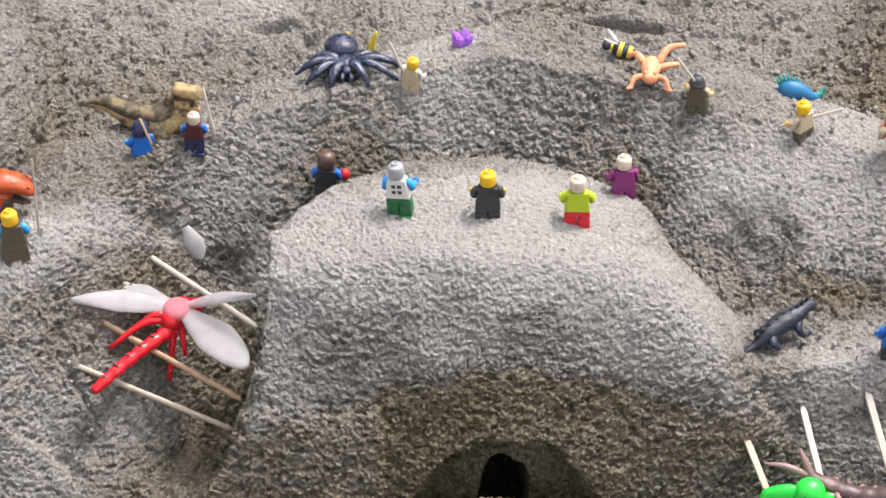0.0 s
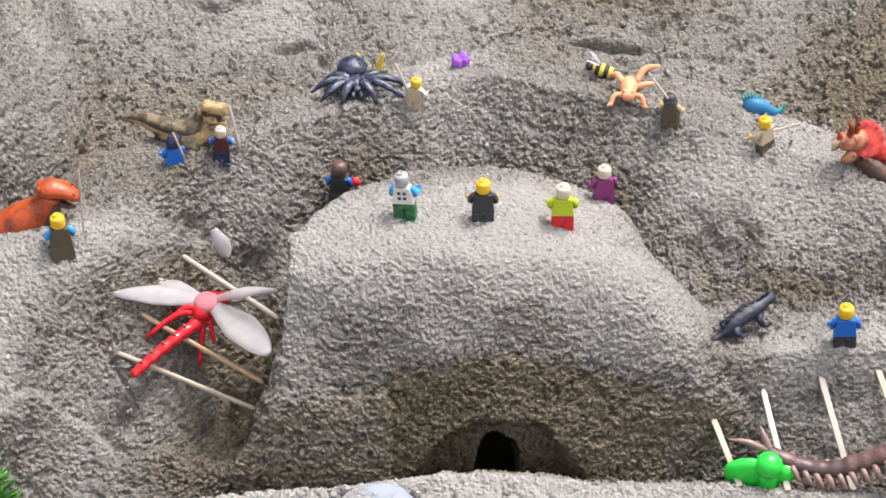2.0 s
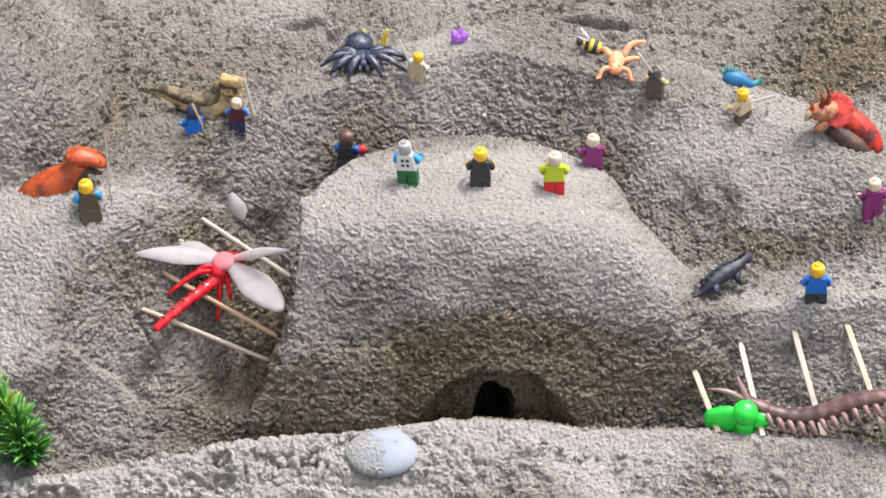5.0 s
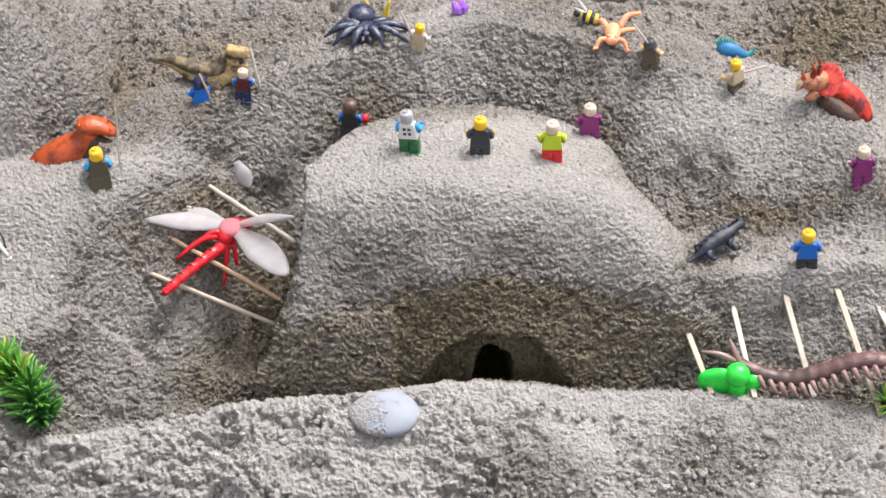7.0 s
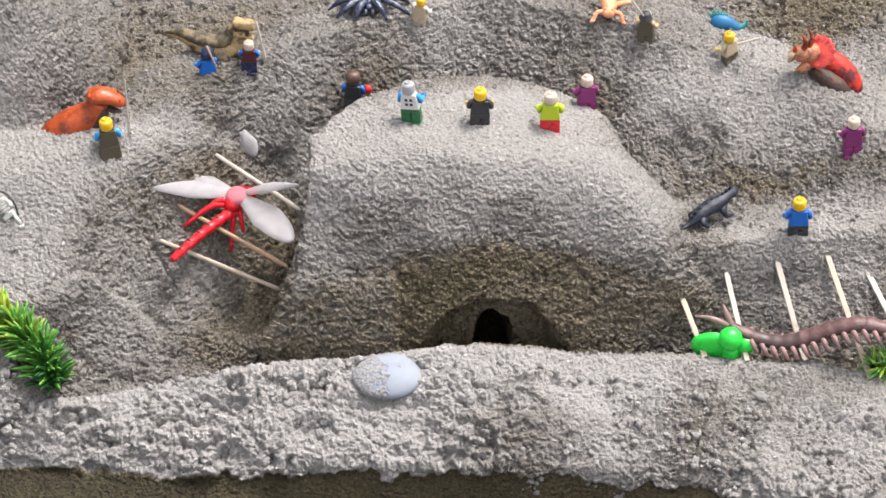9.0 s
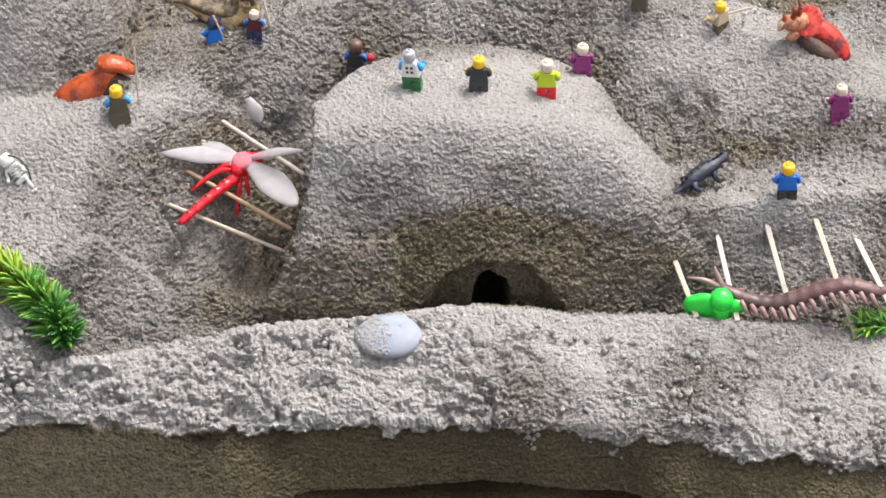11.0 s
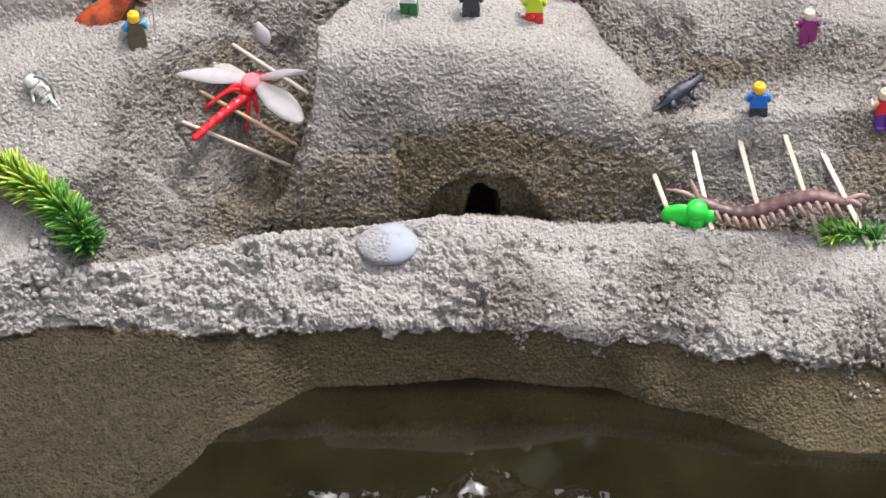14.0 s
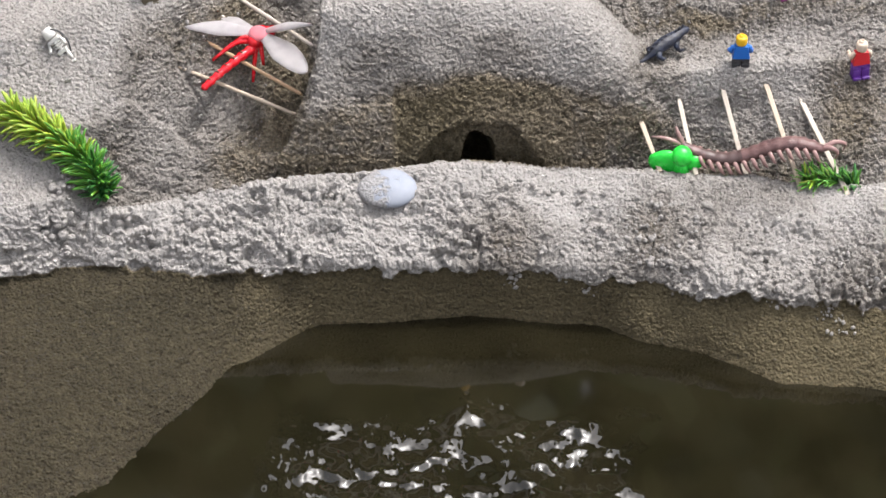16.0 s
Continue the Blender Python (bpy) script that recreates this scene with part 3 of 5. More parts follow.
def figure(label, x, y, turn, head, torso, arms, legs, palms, hat=None, lean=(0, 0), reach=(20, 20), size=1.0, sink=0.0, mark=None, skirt=False):
    """A toy block figure, 39 mm high, as one mesh."""
    k = Kit()
    mm = 0.001
    for s in (-1, 1):
        k.box((7.4 * mm, 7.6 * mm, 9 * mm), pose(4 * s * mm, 0, 4.6 * mm), 3)
        k.box((7.4 * mm, 10.5 * mm, 2.6 * mm), pose(4 * s * mm, -1.2 * mm, 1.3 * mm), 3)
        k.tube([(0.3 * s * mm, 0, 10.2 * mm), (7.6 * s * mm, 0, 10.2 * mm)], [3.7 * mm, 3.7 * mm], 3, 12)
    k.box((15.4 * mm, 7.2 * mm, 2.6 * mm), pose(0, 0, 13.2 * mm), 3, bevel=0.0004)
    if skirt:
        k.box((16.4 * mm, 10.5 * mm, 13 * mm), pose(0, 0, 7 * mm), 3, top=(0.95, 0.75))
    k.box((15.8 * mm, 7.9 * mm, 13.2 * mm), pose(0, 0, 21 * mm), 1, top=(0.74, 0.9), bevel=0.0008)
    for s, up in zip((-1, 1), reach):
        a = radians(up)
        sh = Vector((6.8 * s * mm, 0, 25.2 * mm))
        el = sh + Vector((1.9 * s, 0.8, -4.8)) * mm
        wr = el + Vector((0.7 * s, 5.2 * math.cos(a * 0.4), -3.6 + 7.0 * math.sin(a))) * mm
        k.tube([sh + Vector((-1.2 * s, 0, 0.9)) * mm, sh + Vector((0.7 * s, 0, 0)) * mm, el, wr], [2.0 * mm, 2.3 * mm, 2.1 * mm, 1.75 * mm], 2, 10)
        tip = wr + (wr - el).normalized() * 2.2 * mm
        k.tube([wr, wr + (tip - wr) * 0.4, tip], [1.2 * mm, 2.1 * mm, 1.9 * mm], 4, 10)
        if hat == "hair" and s > 0:
            k.ball(wr + Vector((2.2, -2.0, 3.2)) * mm, (3.6 * mm, 3.8 * mm, 4.2 * mm), 4)
    k.lathe([(2.6 * mm, 27 * mm), (2.6 * mm, 28.8 * mm)], Matrix(), 0, 14)
    k.lathe([(3.2 * mm, 28.4 * mm), (4.6 * mm, 28.8 * mm), (5.1 * mm, 30 * mm), (5.1 * mm, 35.2 * mm), (4.6 * mm, 36.5 * mm), (3.6 * mm, 36.9 * mm), (2.5 * mm, 37.0 * mm), (2.45 * mm, 38.5 * mm), (2.2 * mm, 38.7 * mm), (1.25 * mm, 38.7 * mm), (1.2 * mm, 37.6 * mm)], Matrix(), 0, 24)
    if hat:
        if hat == "cap":
            k.lathe([(6.9 * mm, 33.2 * mm), (6.6 * mm, 34 * mm), (5.6 * mm, 34.6 * mm), (5.3 * mm, 37.6 * mm), (4.2 * mm, 39.4 * mm), (1.5 * mm, 40 * mm)], pose(0, 0, 0, 6, 0, 0), 5, 20)
        elif hat == "hair":
            k.lathe([(4.9 * mm, 29.5 * mm), (5.9 * mm, 30.5 * mm), (6.3 * mm, 33.5 * mm), (6.0 * mm, 37 * mm), (4.4 * mm, 39.3 * mm), (1.6 * mm, 40.1 * mm)], pose(0, 0.5 * mm, 0), 5, 18)
        else:
            k.lathe([(6.4 * mm, 29.3 * mm), (6.6 * mm, 31 * mm), (6.2 * mm, 35.5 * mm), (4.8 * mm, 38.8 * mm), (2 * mm, 40.2 * mm)], Matrix(), 5, 16)
            for s in (-1, 1):
                k.tube([(5.5 * s * mm, 0, 35 * mm), (8 * s * mm, 0, 38 * mm)], [1.4 * mm, 0.5 * mm], 5, 8)
    if mark:
        for i in (-1, 1):
            for j in (0, 1):
                k.box((2.4 * mm, 0.5 * mm, 2.2 * mm), pose((1.9 * i) * mm, (-3.85 + 0.15 * j) * mm, (19.3 + 4 * j) * mm), 6, bevel=0)
    mats = [head, torso, arms, legs, palms, hat and {"hair": BROWN, "cap": DARK, "helmet": NAVY}[hat] or head, mark or DARK]
    z = floor_at(x, y) - sink
    m = pose(x, y, z, lean[0], lean[1], turn) @ Matrix.Diagonal((size, size, size, 1))
    ob = k.link("toy_figure", mats, m=m)
    return tagged(ob, label, "toy figure", group="toy block figures on the sand")


figure("toy figure with brown hair and a dark robe", -0.0693, 0.0640, -10, BROWN, DARK, BLUE, DARK, RED, hat="hair", reach=(15, 10), skirt=True, size=0.9, sink=0.001)
figure("grey-headed toy figure in white top and green legs", -0.0233, -0.0011, -14, GREY, WHITE, AZURE, GREEN, BLUE, lean=(0, -6), reach=(40, 45), mark=DARK, size=0.95, sink=0.005)
figure("yellow-headed toy figure in a charcoal suit", 0.0270, -0.0080, 0, YELLOW, DARK, DARK, DARK, YELLOW, reach=(25, 25), size=0.95, sink=0.006)
figure("cream-headed toy figure in lime top and red legs", 0.0793, -0.0072, 0, CREAM, LIME, LIME, RED, LIME, reach=(25, 25), size=0.96, sink=0.006)
figure("cream-headed toy figure in a magenta robe", 0.1081, 0.0325, 10, CREAM, MAGENTA, MAGENTA, MAGENTA, MAGENTA, reach=(20, 20), size=0.9, sink=0.01)
figure("yellow-headed toy figure in blue top and black legs", 0.2661, -0.0418, 0, YELLOW, BLUE, BLUE, DARK, BLUE, reach=(10, 10), size=0.99, sink=0.006)
figure("cream-headed toy figure in a pink-magenta top", 0.3113, 0.0268, 8, CREAM, MAGENTA, MAGENTA, MAGENTA, CREAM, reach=(20, 20), size=0.92, sink=0.009)
figure("cream-headed toy figure in a red vest and purple legs", 0.3712, -0.0417, 14, CREAM, RED, CREAM, PURPLE, CREAM, reach=(55, 15), size=1.0, sink=0.006)
figure("yellow-headed toy figure in an olive tunic with blue arms", -0.2495, -0.0102, 12, YELLOW, OLIVE, AZURE, OLIVE, OLIVE, lean=(0, -5), reach=(15, 15), skirt=True, size=0.97, sink=0.008)
figure("navy-helmeted toy figure in a blue top", -0.1805, 0.0677, 20, NAVY, BLUE, BLUE, BLUE, AZURE, hat="helmet", reach=(20, 20), size=0.8, sink=0.009)
figure("cream-headed toy figure in maroon and blue", -0.1491, 0.0761, 0, CREAM, MAROON, BLUE, NAVY, TAN, reach=(25, 25), size=0.76, sink=0.006)
figure("yellow-headed toy figure in a tan top with white arms", -0.0194, 0.1167, -20, YELLOW, TAN, WHITE, TAN, WHITE, lean=(0, 5), reach=(50, 20), size=0.7, sink=0.007)
figure("toy figure in a black cap and dark olive vest", 0.1555, 0.1016, -15, TAN, OLIVE, TAN, OLIVE, YELLOW, hat="cap", reach=(55, 20), size=0.78, sink=0.006)
figure("yellow-headed toy figure in a tan jacket", 0.2206, 0.0925, 42, YELLOW, TAN, TAN, OLIVE, YELLOW, lean=(0, -4), reach=(30, 30), size=0.84, sink=0.011)


# ---- spears, sticks and small finds ----
def wood(name, light, dark):
    m = Nodes(name)
    p = m.obj()
    stretch = m.node("ShaderNodeMapping", {"Vector": p, "Scale": (1.0, 1.0, 0.05)}).outputs[0]
    g = m.noise(stretch, 1500, 4, 0.6)
    c = m.mix(m.band(g, 0.35, 0.68), light, dark)
    c = m.mix(m.band(m.noise(p, 70, 3), 0.5, 0.8, 0, 0.5), c, tuple(v * 0.55 for v in dark))
    return m.done(c, 0.7, m.bump(g, 0.3, 0.0003))


WOOD = wood("pale wood", (0.43, 0.36, 0.285), (0.34, 0.27, 0.205))
WOOD_WARM = wood("stained wood", (0.40, 0.27, 0.165), (0.30, 0.19, 0.105))
WOOD_PALE = wood("bleached wood", (0.47, 0.42, 0.365), (0.37, 0.315, 0.26))


def along(a, b):
    """A pose at a whose z axis points to b, and the length."""
    way = Vector(b) - Vector(a)
    return Matrix.Translation(a) @ way.to_track_quat("Z", "Y").to_matrix().to_4x4(), way.length


def stick(name, label, category, a, b, thick, material, group="", tip=0.6, bow=0.0):
    """A round, slightly bowed stick from a to b with worn ends."""
    m, n = along(a, b)
    k = Kit()
    k.tube([(bow * math.sin(math.pi * t), 0, n * t) for t in (0, 0.02, 0.25, 0.5, 0.75, 0.97, 1)], [thick * f for f in (tip, 1, 1.02, 0.98, 1.0, 0.95, 0.5)], 0, 12)
    return tagged(k.link(name, [material], m=m), label, category, group=group)


def slat(a, b, wide, thick, material, turn):
    """A flat craft stick with a chamfered top end."""
    m, n = along(a, b)
    k = Kit()
    k.box((wide, thick, n), pose(0, 0, n / 2), 0, top=(0.96, 0.96), bevel=0.0004)
    k.box((wide * 0.9, thick * 0.94, 0.006), pose(0, 0, -0.0025, 180), 0, top=(0.35, 0.7), bevel=0.0003)
    return tagged(k.link("craft_stick", [material], m=m @ pose(0, 0, 0, 0, 0, turn)), "flat pale wooden stick leaning on the sand wall", "stick", group="sticks leaning on the wall")


stick("toothpick_spear", "long grey toothpick spear beside a figure", "toothpick", (-0.2342, -0.0210, 0.2226), (-0.2350, -0.0210, 0.2741), 0.0007, WOOD_PALE)
stick("toothpick_spear", "pale toothpick spear leaning on the tan dinosaur", "toothpick", (-0.1359, 0.0660, 0.2340), (-0.1425, 0.0720, 0.2643), 0.0010, WOOD_PALE)
stick("toothpick_spear", "dark toothpick spear behind the helmeted figure", "toothpick", (-0.1733, 0.0600, 0.2312), (-0.1806, 0.0660, 0.2464), 0.0008, WOOD_WARM)
stick("toothpick_spear", "pale toothpick spear raised at the spider", "toothpick", (-0.0230, 0.1040, 0.2552), (-0.0314, 0.1080, 0.2744), 0.0009, WOOD_PALE)
stick("toothpick_spear", "pale toothpick spear raised at the orange frog", "toothpick", (0.1527, 0.0920, 0.2562), (0.1420, 0.0960, 0.2702), 0.0009, WOOD_PALE)
stick("toothpick_spear", "pale toothpick held level across the figure", "toothpick", (0.2052, 0.0940, 0.2223), (0.2441, 0.0980, 0.2327), 0.0009, WOOD_PALE)

A0, A1 = (-0.1763, 0.0212, 0.1765), (-0.1071, -0.0540, 0.1790)
B0, B1 = (-0.2044, -0.0207, 0.1597), (-0.1167, -0.0700, 0.1378)
C0, C1 = (-0.2258, -0.0445, 0.1478), (-0.1222, -0.0720, 0.1177)
D0, D1 = (-0.1938, 0.0018, 0.1719), (-0.1549, -0.0160, 0.1647)
SPAN = "sticks bridging the pit"
A0, B0, C0, D0 = (Vector(p) + Vector((0, 0, h)) for p, h in ((A0, 0.0018), (B0, 0.0018), (C0, 0.0020), (D0, 0.0018)))
stick("skewer", "pale round wooden skewer bridging the pit", "stick", A0, A1, 0.0017, WOOD_PALE, SPAN)
stick("skewer", "brown stained wooden skewer bridging the pit", "stick", B0, B1, 0.0017, WOOD_WARM, SPAN)
stick("skewer", "pale round wooden skewer with a dark tip", "stick", C0, C1, 0.0017, WOOD, SPAN)
stick("skewer", "short pale skewer end poking from the sand", "stick", D0, D1, 0.0016, WOOD_PALE, SPAN)
for a, b, w, m in (((0.1754, -0.0697, 0.1194), (0.1937, -0.1271, 0.0961), 0.0042, WOOD), ((0.2127, -0.0627, 0.1240), (0.2249, -0.1297, 0.0944), 0.0040, WOOD_PALE), ((0.2511, -0.0552, 0.1296), (0.2702, -0.1123, 0.0788), 0.0044, WOOD_PALE), ((0.2886, -0.0485, 0.1332), (0.3151, -0.1443, 0.0885), 0.0044, WOOD), ((0.3194, -0.0602, 0.1234), (0.3547, -0.1511, 0.0890), 0.0046, WOOD_PALE)):
    slat(Vector(a) + Vector((0, -0.0005, 0.0005)), Vector(b) + Vector((0, -0.001, 0.0015)), w, 0.0020, m, 0)


def pebble_material():
    m = Nodes("pebble")
    p = m.obj()
    c = m.mix(m.band(m.noise(p, 60, 4), 0.35, 0.7), (0.195, 0.218, 0.268), (0.245, 0.266, 0.31))
    sandy = m.band(m.math("ADD", m.node("ShaderNodeSeparateXYZ", {0: p}).outputs[0], m.band(m.noise(p, 130, 5), 0.3, 0.7, -0.014, 0.014)), -0.001, -0.010)
    grit = m.noise(p, 420, 3)
    c = m.mix(m.math("MULTIPLY", sandy, 0.85), c, m.mix(m.band(grit, 0.35, 0.65), (0.16, 0.152, 0.145), (0.33, 0.318, 0.31)))
    n = m.bump(m.math("MULTIPLY", grit, sandy), 0.9, 0.0025)
    return m.done(c, 0.6, n)


def pebble():
    k = Kit()
    k.ball((0, 0, 0), (0.0262, 0.0190, 0.0086), 0, u=40, v=24)
    for v in k.bm.verts:
        v.co *= 1 + 0.06 * noise.noise(v.co * 60) + 0.03 * noise.noise(v.co * 160)
    x, y = -0.0415, -0.1510
    return tagged(k.link("pebble", [pebble_material()], m=pose(x, y, floor_at(x, y) + 0.0040, 20, 0, 4)), "smooth bluish white pebble half covered in sand", "stone")


pebble()


def stone_material(name, a, b):
    m = Nodes(name)
    p = m.obj()
    g = m.noise(p, 420, 4, 0.6)
    return m.done(m.mix(m.band(g, 0.35, 0.66), a, b), 0.85, m.bump(g, 0.6, 0.001))


def stone(label, x, y, radii, material, seed):
    """A small angular stone pressed into the sand."""
    k = Kit()
    k.ball((0, 0, 0), radii, 0, u=12, v=8)
    for v in k.bm.verts:
        v.co *= 1 + 0.45 * noise.noise(v.co * 260 + Vector((seed, 0, 0)))
    return tagged(k.link("stone", [material], m=pose(x, y, floor_at(x, y) + 0.4 * radii[2], 8, 6, 40 * seed)), label, "stone")


PALE_STONE = stone_material("pale stone", (0.42, 0.40, 0.37), (0.56, 0.54, 0.50))
GREY_STONE = stone_material("grey sand lump", (0.17, 0.16, 0.148), (0.27, 0.256, 0.24))
DARK_STONE = stone_material("dark stone", (0.045, 0.043, 0.042), (0.09, 0.086, 0.082))
stone("tiny pale stone on the rampart's inner slope", 0.0316, 0.0998, (0.0022, 0.0016, 0.0018), PALE_STONE, 1)
stone("small pale stone in the bank's crust", 0.1074, -0.1794, (0.0032, 0.0026, 0.0026), PALE_STONE, 2)
stone("angular grey lump on top of the bank", 0.2340, -0.1608, (0.0078, 0.0055, 0.0034), GREY_STONE, 3)
stone("small dark stone at the crust's broken edge", 0.0283, -0.1985, (0.0028, 0.0022, 0.0036), DARK_STONE, 4)


def frosted(name, color, clear):
    m = Nodes(name)
    c = m.mix(m.band(m.noise(m.obj(), 120, 3), 0.35, 0.7), color, tuple(v * 0.82 for v in color))
    return m.done(c, 0.5, Transmission_Weight=clear, IOR=1.12)


FROST = frosted("frosted plastic", (0.80, 0.77, 0.785), 0.72)
FROST_PINK = frosted("frosted pink plastic", (0.72, 0.30, 0.35), 0.5)


def petal(name, label, length, wide, m, parent=None, blunt=True):
    """A thin curved wing or petal blade along x, rounded at its end."""
    k = Kit()
    top, under = [], []
    n = 22
    for i in range(n):
        t = 1 - (1 - i / (n - 1)) ** 1.7
        w = wide * min(1, 0.30 + 1.4 * t) * ((1 - t ** 4) ** 0.6 if blunt else (1 - t ** 1.7) ** 0.8) + 0.0003
        z = 0.010 * math.sin(t * 2.2) * length / 0.04 * 0.35
        top.append([Vector((length * t, w * s, z + 0.0006 - 0.0016 * s * s)) for s in (-1, -0.6, -0.2, 0.2, 0.6, 1)])
        under.append([Vector((length * t, w * s, z - 0.0004 - 0.0016 * s * s)) for s in (1, 0.6, 0.2, -0.2, -0.6, -1)])
    k.rings([a + b for a, b in zip(top, under)], 0)
    ob = k.link(name, [FROST], parent, m=m)
    if parent is None:
        tagged(ob, label, "petal")
    return ob


# ---- toy animals ----
RED_CLEAR = plastic("clear red plastic", (0.62, 0.012, 0.022), 0.12, 0.3)
SPIDER = painted("blue-black paint", (0.013, 0.017, 0.04), (0.06, 0.07, 0.11), 130, 0.22)
# grey for the highlights painted on the spider's legs
LEG_SHEEN = painted("grey highlight paint", (0.20, 0.21, 0.25), (0.06, 0.065, 0.09), 300, 0.35)
ORANGE = painted("salmon paint", (0.80, 0.33, 0.17), (0.70, 0.24, 0.12), 90, 0.45)
RUST = painted("rust orange paint", (0.41, 0.066, 0.012), (0.16, 0.026, 0.009), 75, 0.32)
SOOT = painted("dark brown paint", (0.05, 0.026, 0.018), (0.11, 0.05, 0.03), 90)
SANDY = painted("ochre paint", (0.36, 0.25, 0.11), (0.09, 0.06, 0.03), 110)
SANDY_DARK = painted("dark ochre paint", (0.06, 0.045, 0.028), (0.20, 0.15, 0.08), 110)
BLACK = painted("black paint", (0.010, 0.012, 0.022), (0.022, 0.030, 0.055), 90, 0.4)
TEAL = plastic("teal plastic", (0.02, 0.24, 0.22), 0.35)
SEA = plastic("sea blue plastic", (0.014, 0.135, 0.29), 0.35)
SCARLET = painted("scarlet paint", (0.50, 0.030, 0.014), (0.10, 0.010, 0.012), 95, 0.32)
CENTI = painted("mauve brown paint", (0.125, 0.066, 0.062), (0.07, 0.038, 0.038), 60, 0.35)
CENTI_DARK = plastic("dark mauve plastic", (0.075, 0.045, 0.042), 0.3)
CENTI_LEG = plastic("pink brown plastic", (0.26, 0.155, 0.145), 0.3)
BRIGHT = plastic("bright green plastic", (0.02, 0.60, 0.05), 0.25)
VIOLET = plastic("violet plastic", (0.36, 0.13, 0.62), 0.2, 0.3)
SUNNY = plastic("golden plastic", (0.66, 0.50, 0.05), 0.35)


def thing(name, label, category, m):
    ob = new(name)
    ob.matrix_basis = m
    ob.empty_display_size = 0.01
    return tagged(ob, label, category)


def limb(name, parent, points, radii, mats, mat=0, seg=8, flat=1.0, label="", n=0):
    k = Kit()
    pts = spline(points, n) if n else points
    if n:
        src = np.linspace(0, 1, len(radii))
        radii = np.interp(np.linspace(0, 1, n), src, radii)
    k.tube(pts, [float(r) for r in radii], mat, seg, flat)
    return k.link(name, mats, parent, label)


def dragonfly():
    head, chest, tail = Vector((-0.1479, -0.0180, 0.1677)), Vector((-0.1563, -0.0220, 0.1648)), Vector((-0.2035, -0.0680, 0.1421))
    hip = Vector((-0.1594, -0.0300, 0.1602))
    at = thing("dragonfly", "clear red toy dragonfly with frosted white wings", "toy insect", Matrix.Translation(chest))
    k = Kit()
    k.ball((0, 0, 0), (0.0085, 0.0105, 0.0075), 0)
    k.ball((-0.003, -0.006, 0.001), (0.006, 0.007, 0.006), 0)
    k.link("thorax", [RED_CLEAR], at)
    k = Kit()
    k.ball((0.001, -0.001, 0.0050), (0.0094, 0.0104, 0.0050), 0)
    k.link("wing_base", [FROST_PINK], at, "frosted pink wing base")
    k = Kit()
    h = head - chest
    k.ball(h, (0.0068, 0.0055, 0.0055), 0)
    for s in (-1, 1):
        k.ball(h + Vector((0.0042 * s, 0.001, 0.0025)), (0.0038, 0.0038, 0.0036), 0)
    k.link("head", [RED_CLEAR], at)
    k = Kit()
    a, b = hip - chest, tail - chest
    n = 27
    pts = [a.lerp(b, i / (n - 1)) + Vector((0, 0, 0.002 * math.sin(i / (n - 1) * 3.0))) for i in range(n)]
    rad = [(0.0046 - 0.0012 * i / (n - 1)) * (1.0 if i % 4 else 0.76) for i in range(n)]
    rad[-1] = 0.0016
    k.tube(pts, rad, 0, 12)
    for i in (6, 10, 14, 18, 22):
        k.box((0.0032, 0.0032, 0.0008), Matrix.Translation(pts[i] + Vector((0, 0, rad[i - 1] * 0.95))) @ pose(0, 0, 0, -22, 0, -38), 1, bevel=0.0002)
    k.link("tail", [RED_CLEAR, SOOT], at)
    for name, tip, wide, root in (("fore", Vector((-0.2200, -0.0200, 0.1722)), 0.0100, (-0.004, 0.001, 0.006)), ("hind", Vector((-0.1936, -0.0040, 0.1682)), 0.0085, (-0.003, 0.003, 0.006)), ("fore", Vector((-0.1055, -0.0500, 0.1957)), 0.0062, (0.004, 0.002, 0.006)), ("hind", Vector((-0.1122, -0.0740, 0.1616)), 0.0120, (0.004, -0.003, 0.006))):
        way = tip - chest - Vector(root)
        ex = way.normalized()
        ey = Vector((0, -0.35, 1)).cross(ex).normalized()
        flat = Matrix((ex, ey, ex.cross(ey))).transposed().to_4x4()
        petal("wing", "", way.length, wide, Matrix.Translation(root) @ flat, at, name == "hind")
    for foot in ((-0.1958, -0.0360, 0.1504), (-0.1832, -0.0300, 0.1581), (-0.1609, -0.0400, 0.1297), (-0.1513, -0.0340, 0.1437)):
        f = Vector(foot) - chest
        limb("leg", at, [(0, -0.004, -0.003), f * 0.45 + Vector((0, 0, 0.006)), f], [0.0027, 0.0024, 0.0013], [RED_CLEAR], n=8)
    return at


dragonfly()
PETAL_A, PETAL_B = Vector((-0.1536, 0.0360, 0.1882)), Vector((-0.1443, 0.0300, 0.1692))
ex = (PETAL_B - PETAL_A).normalized()
ey = Vector((0.1, -0.8, 0.6)).cross(ex).normalized()
petal("petal", "single frosted white plastic petal standing in sand", (PETAL_B - PETAL_A).length, 0.0062, Matrix.Translation(PETAL_A) @ Matrix((ex, ey, ex.cross(ey))).transposed().to_4x4())


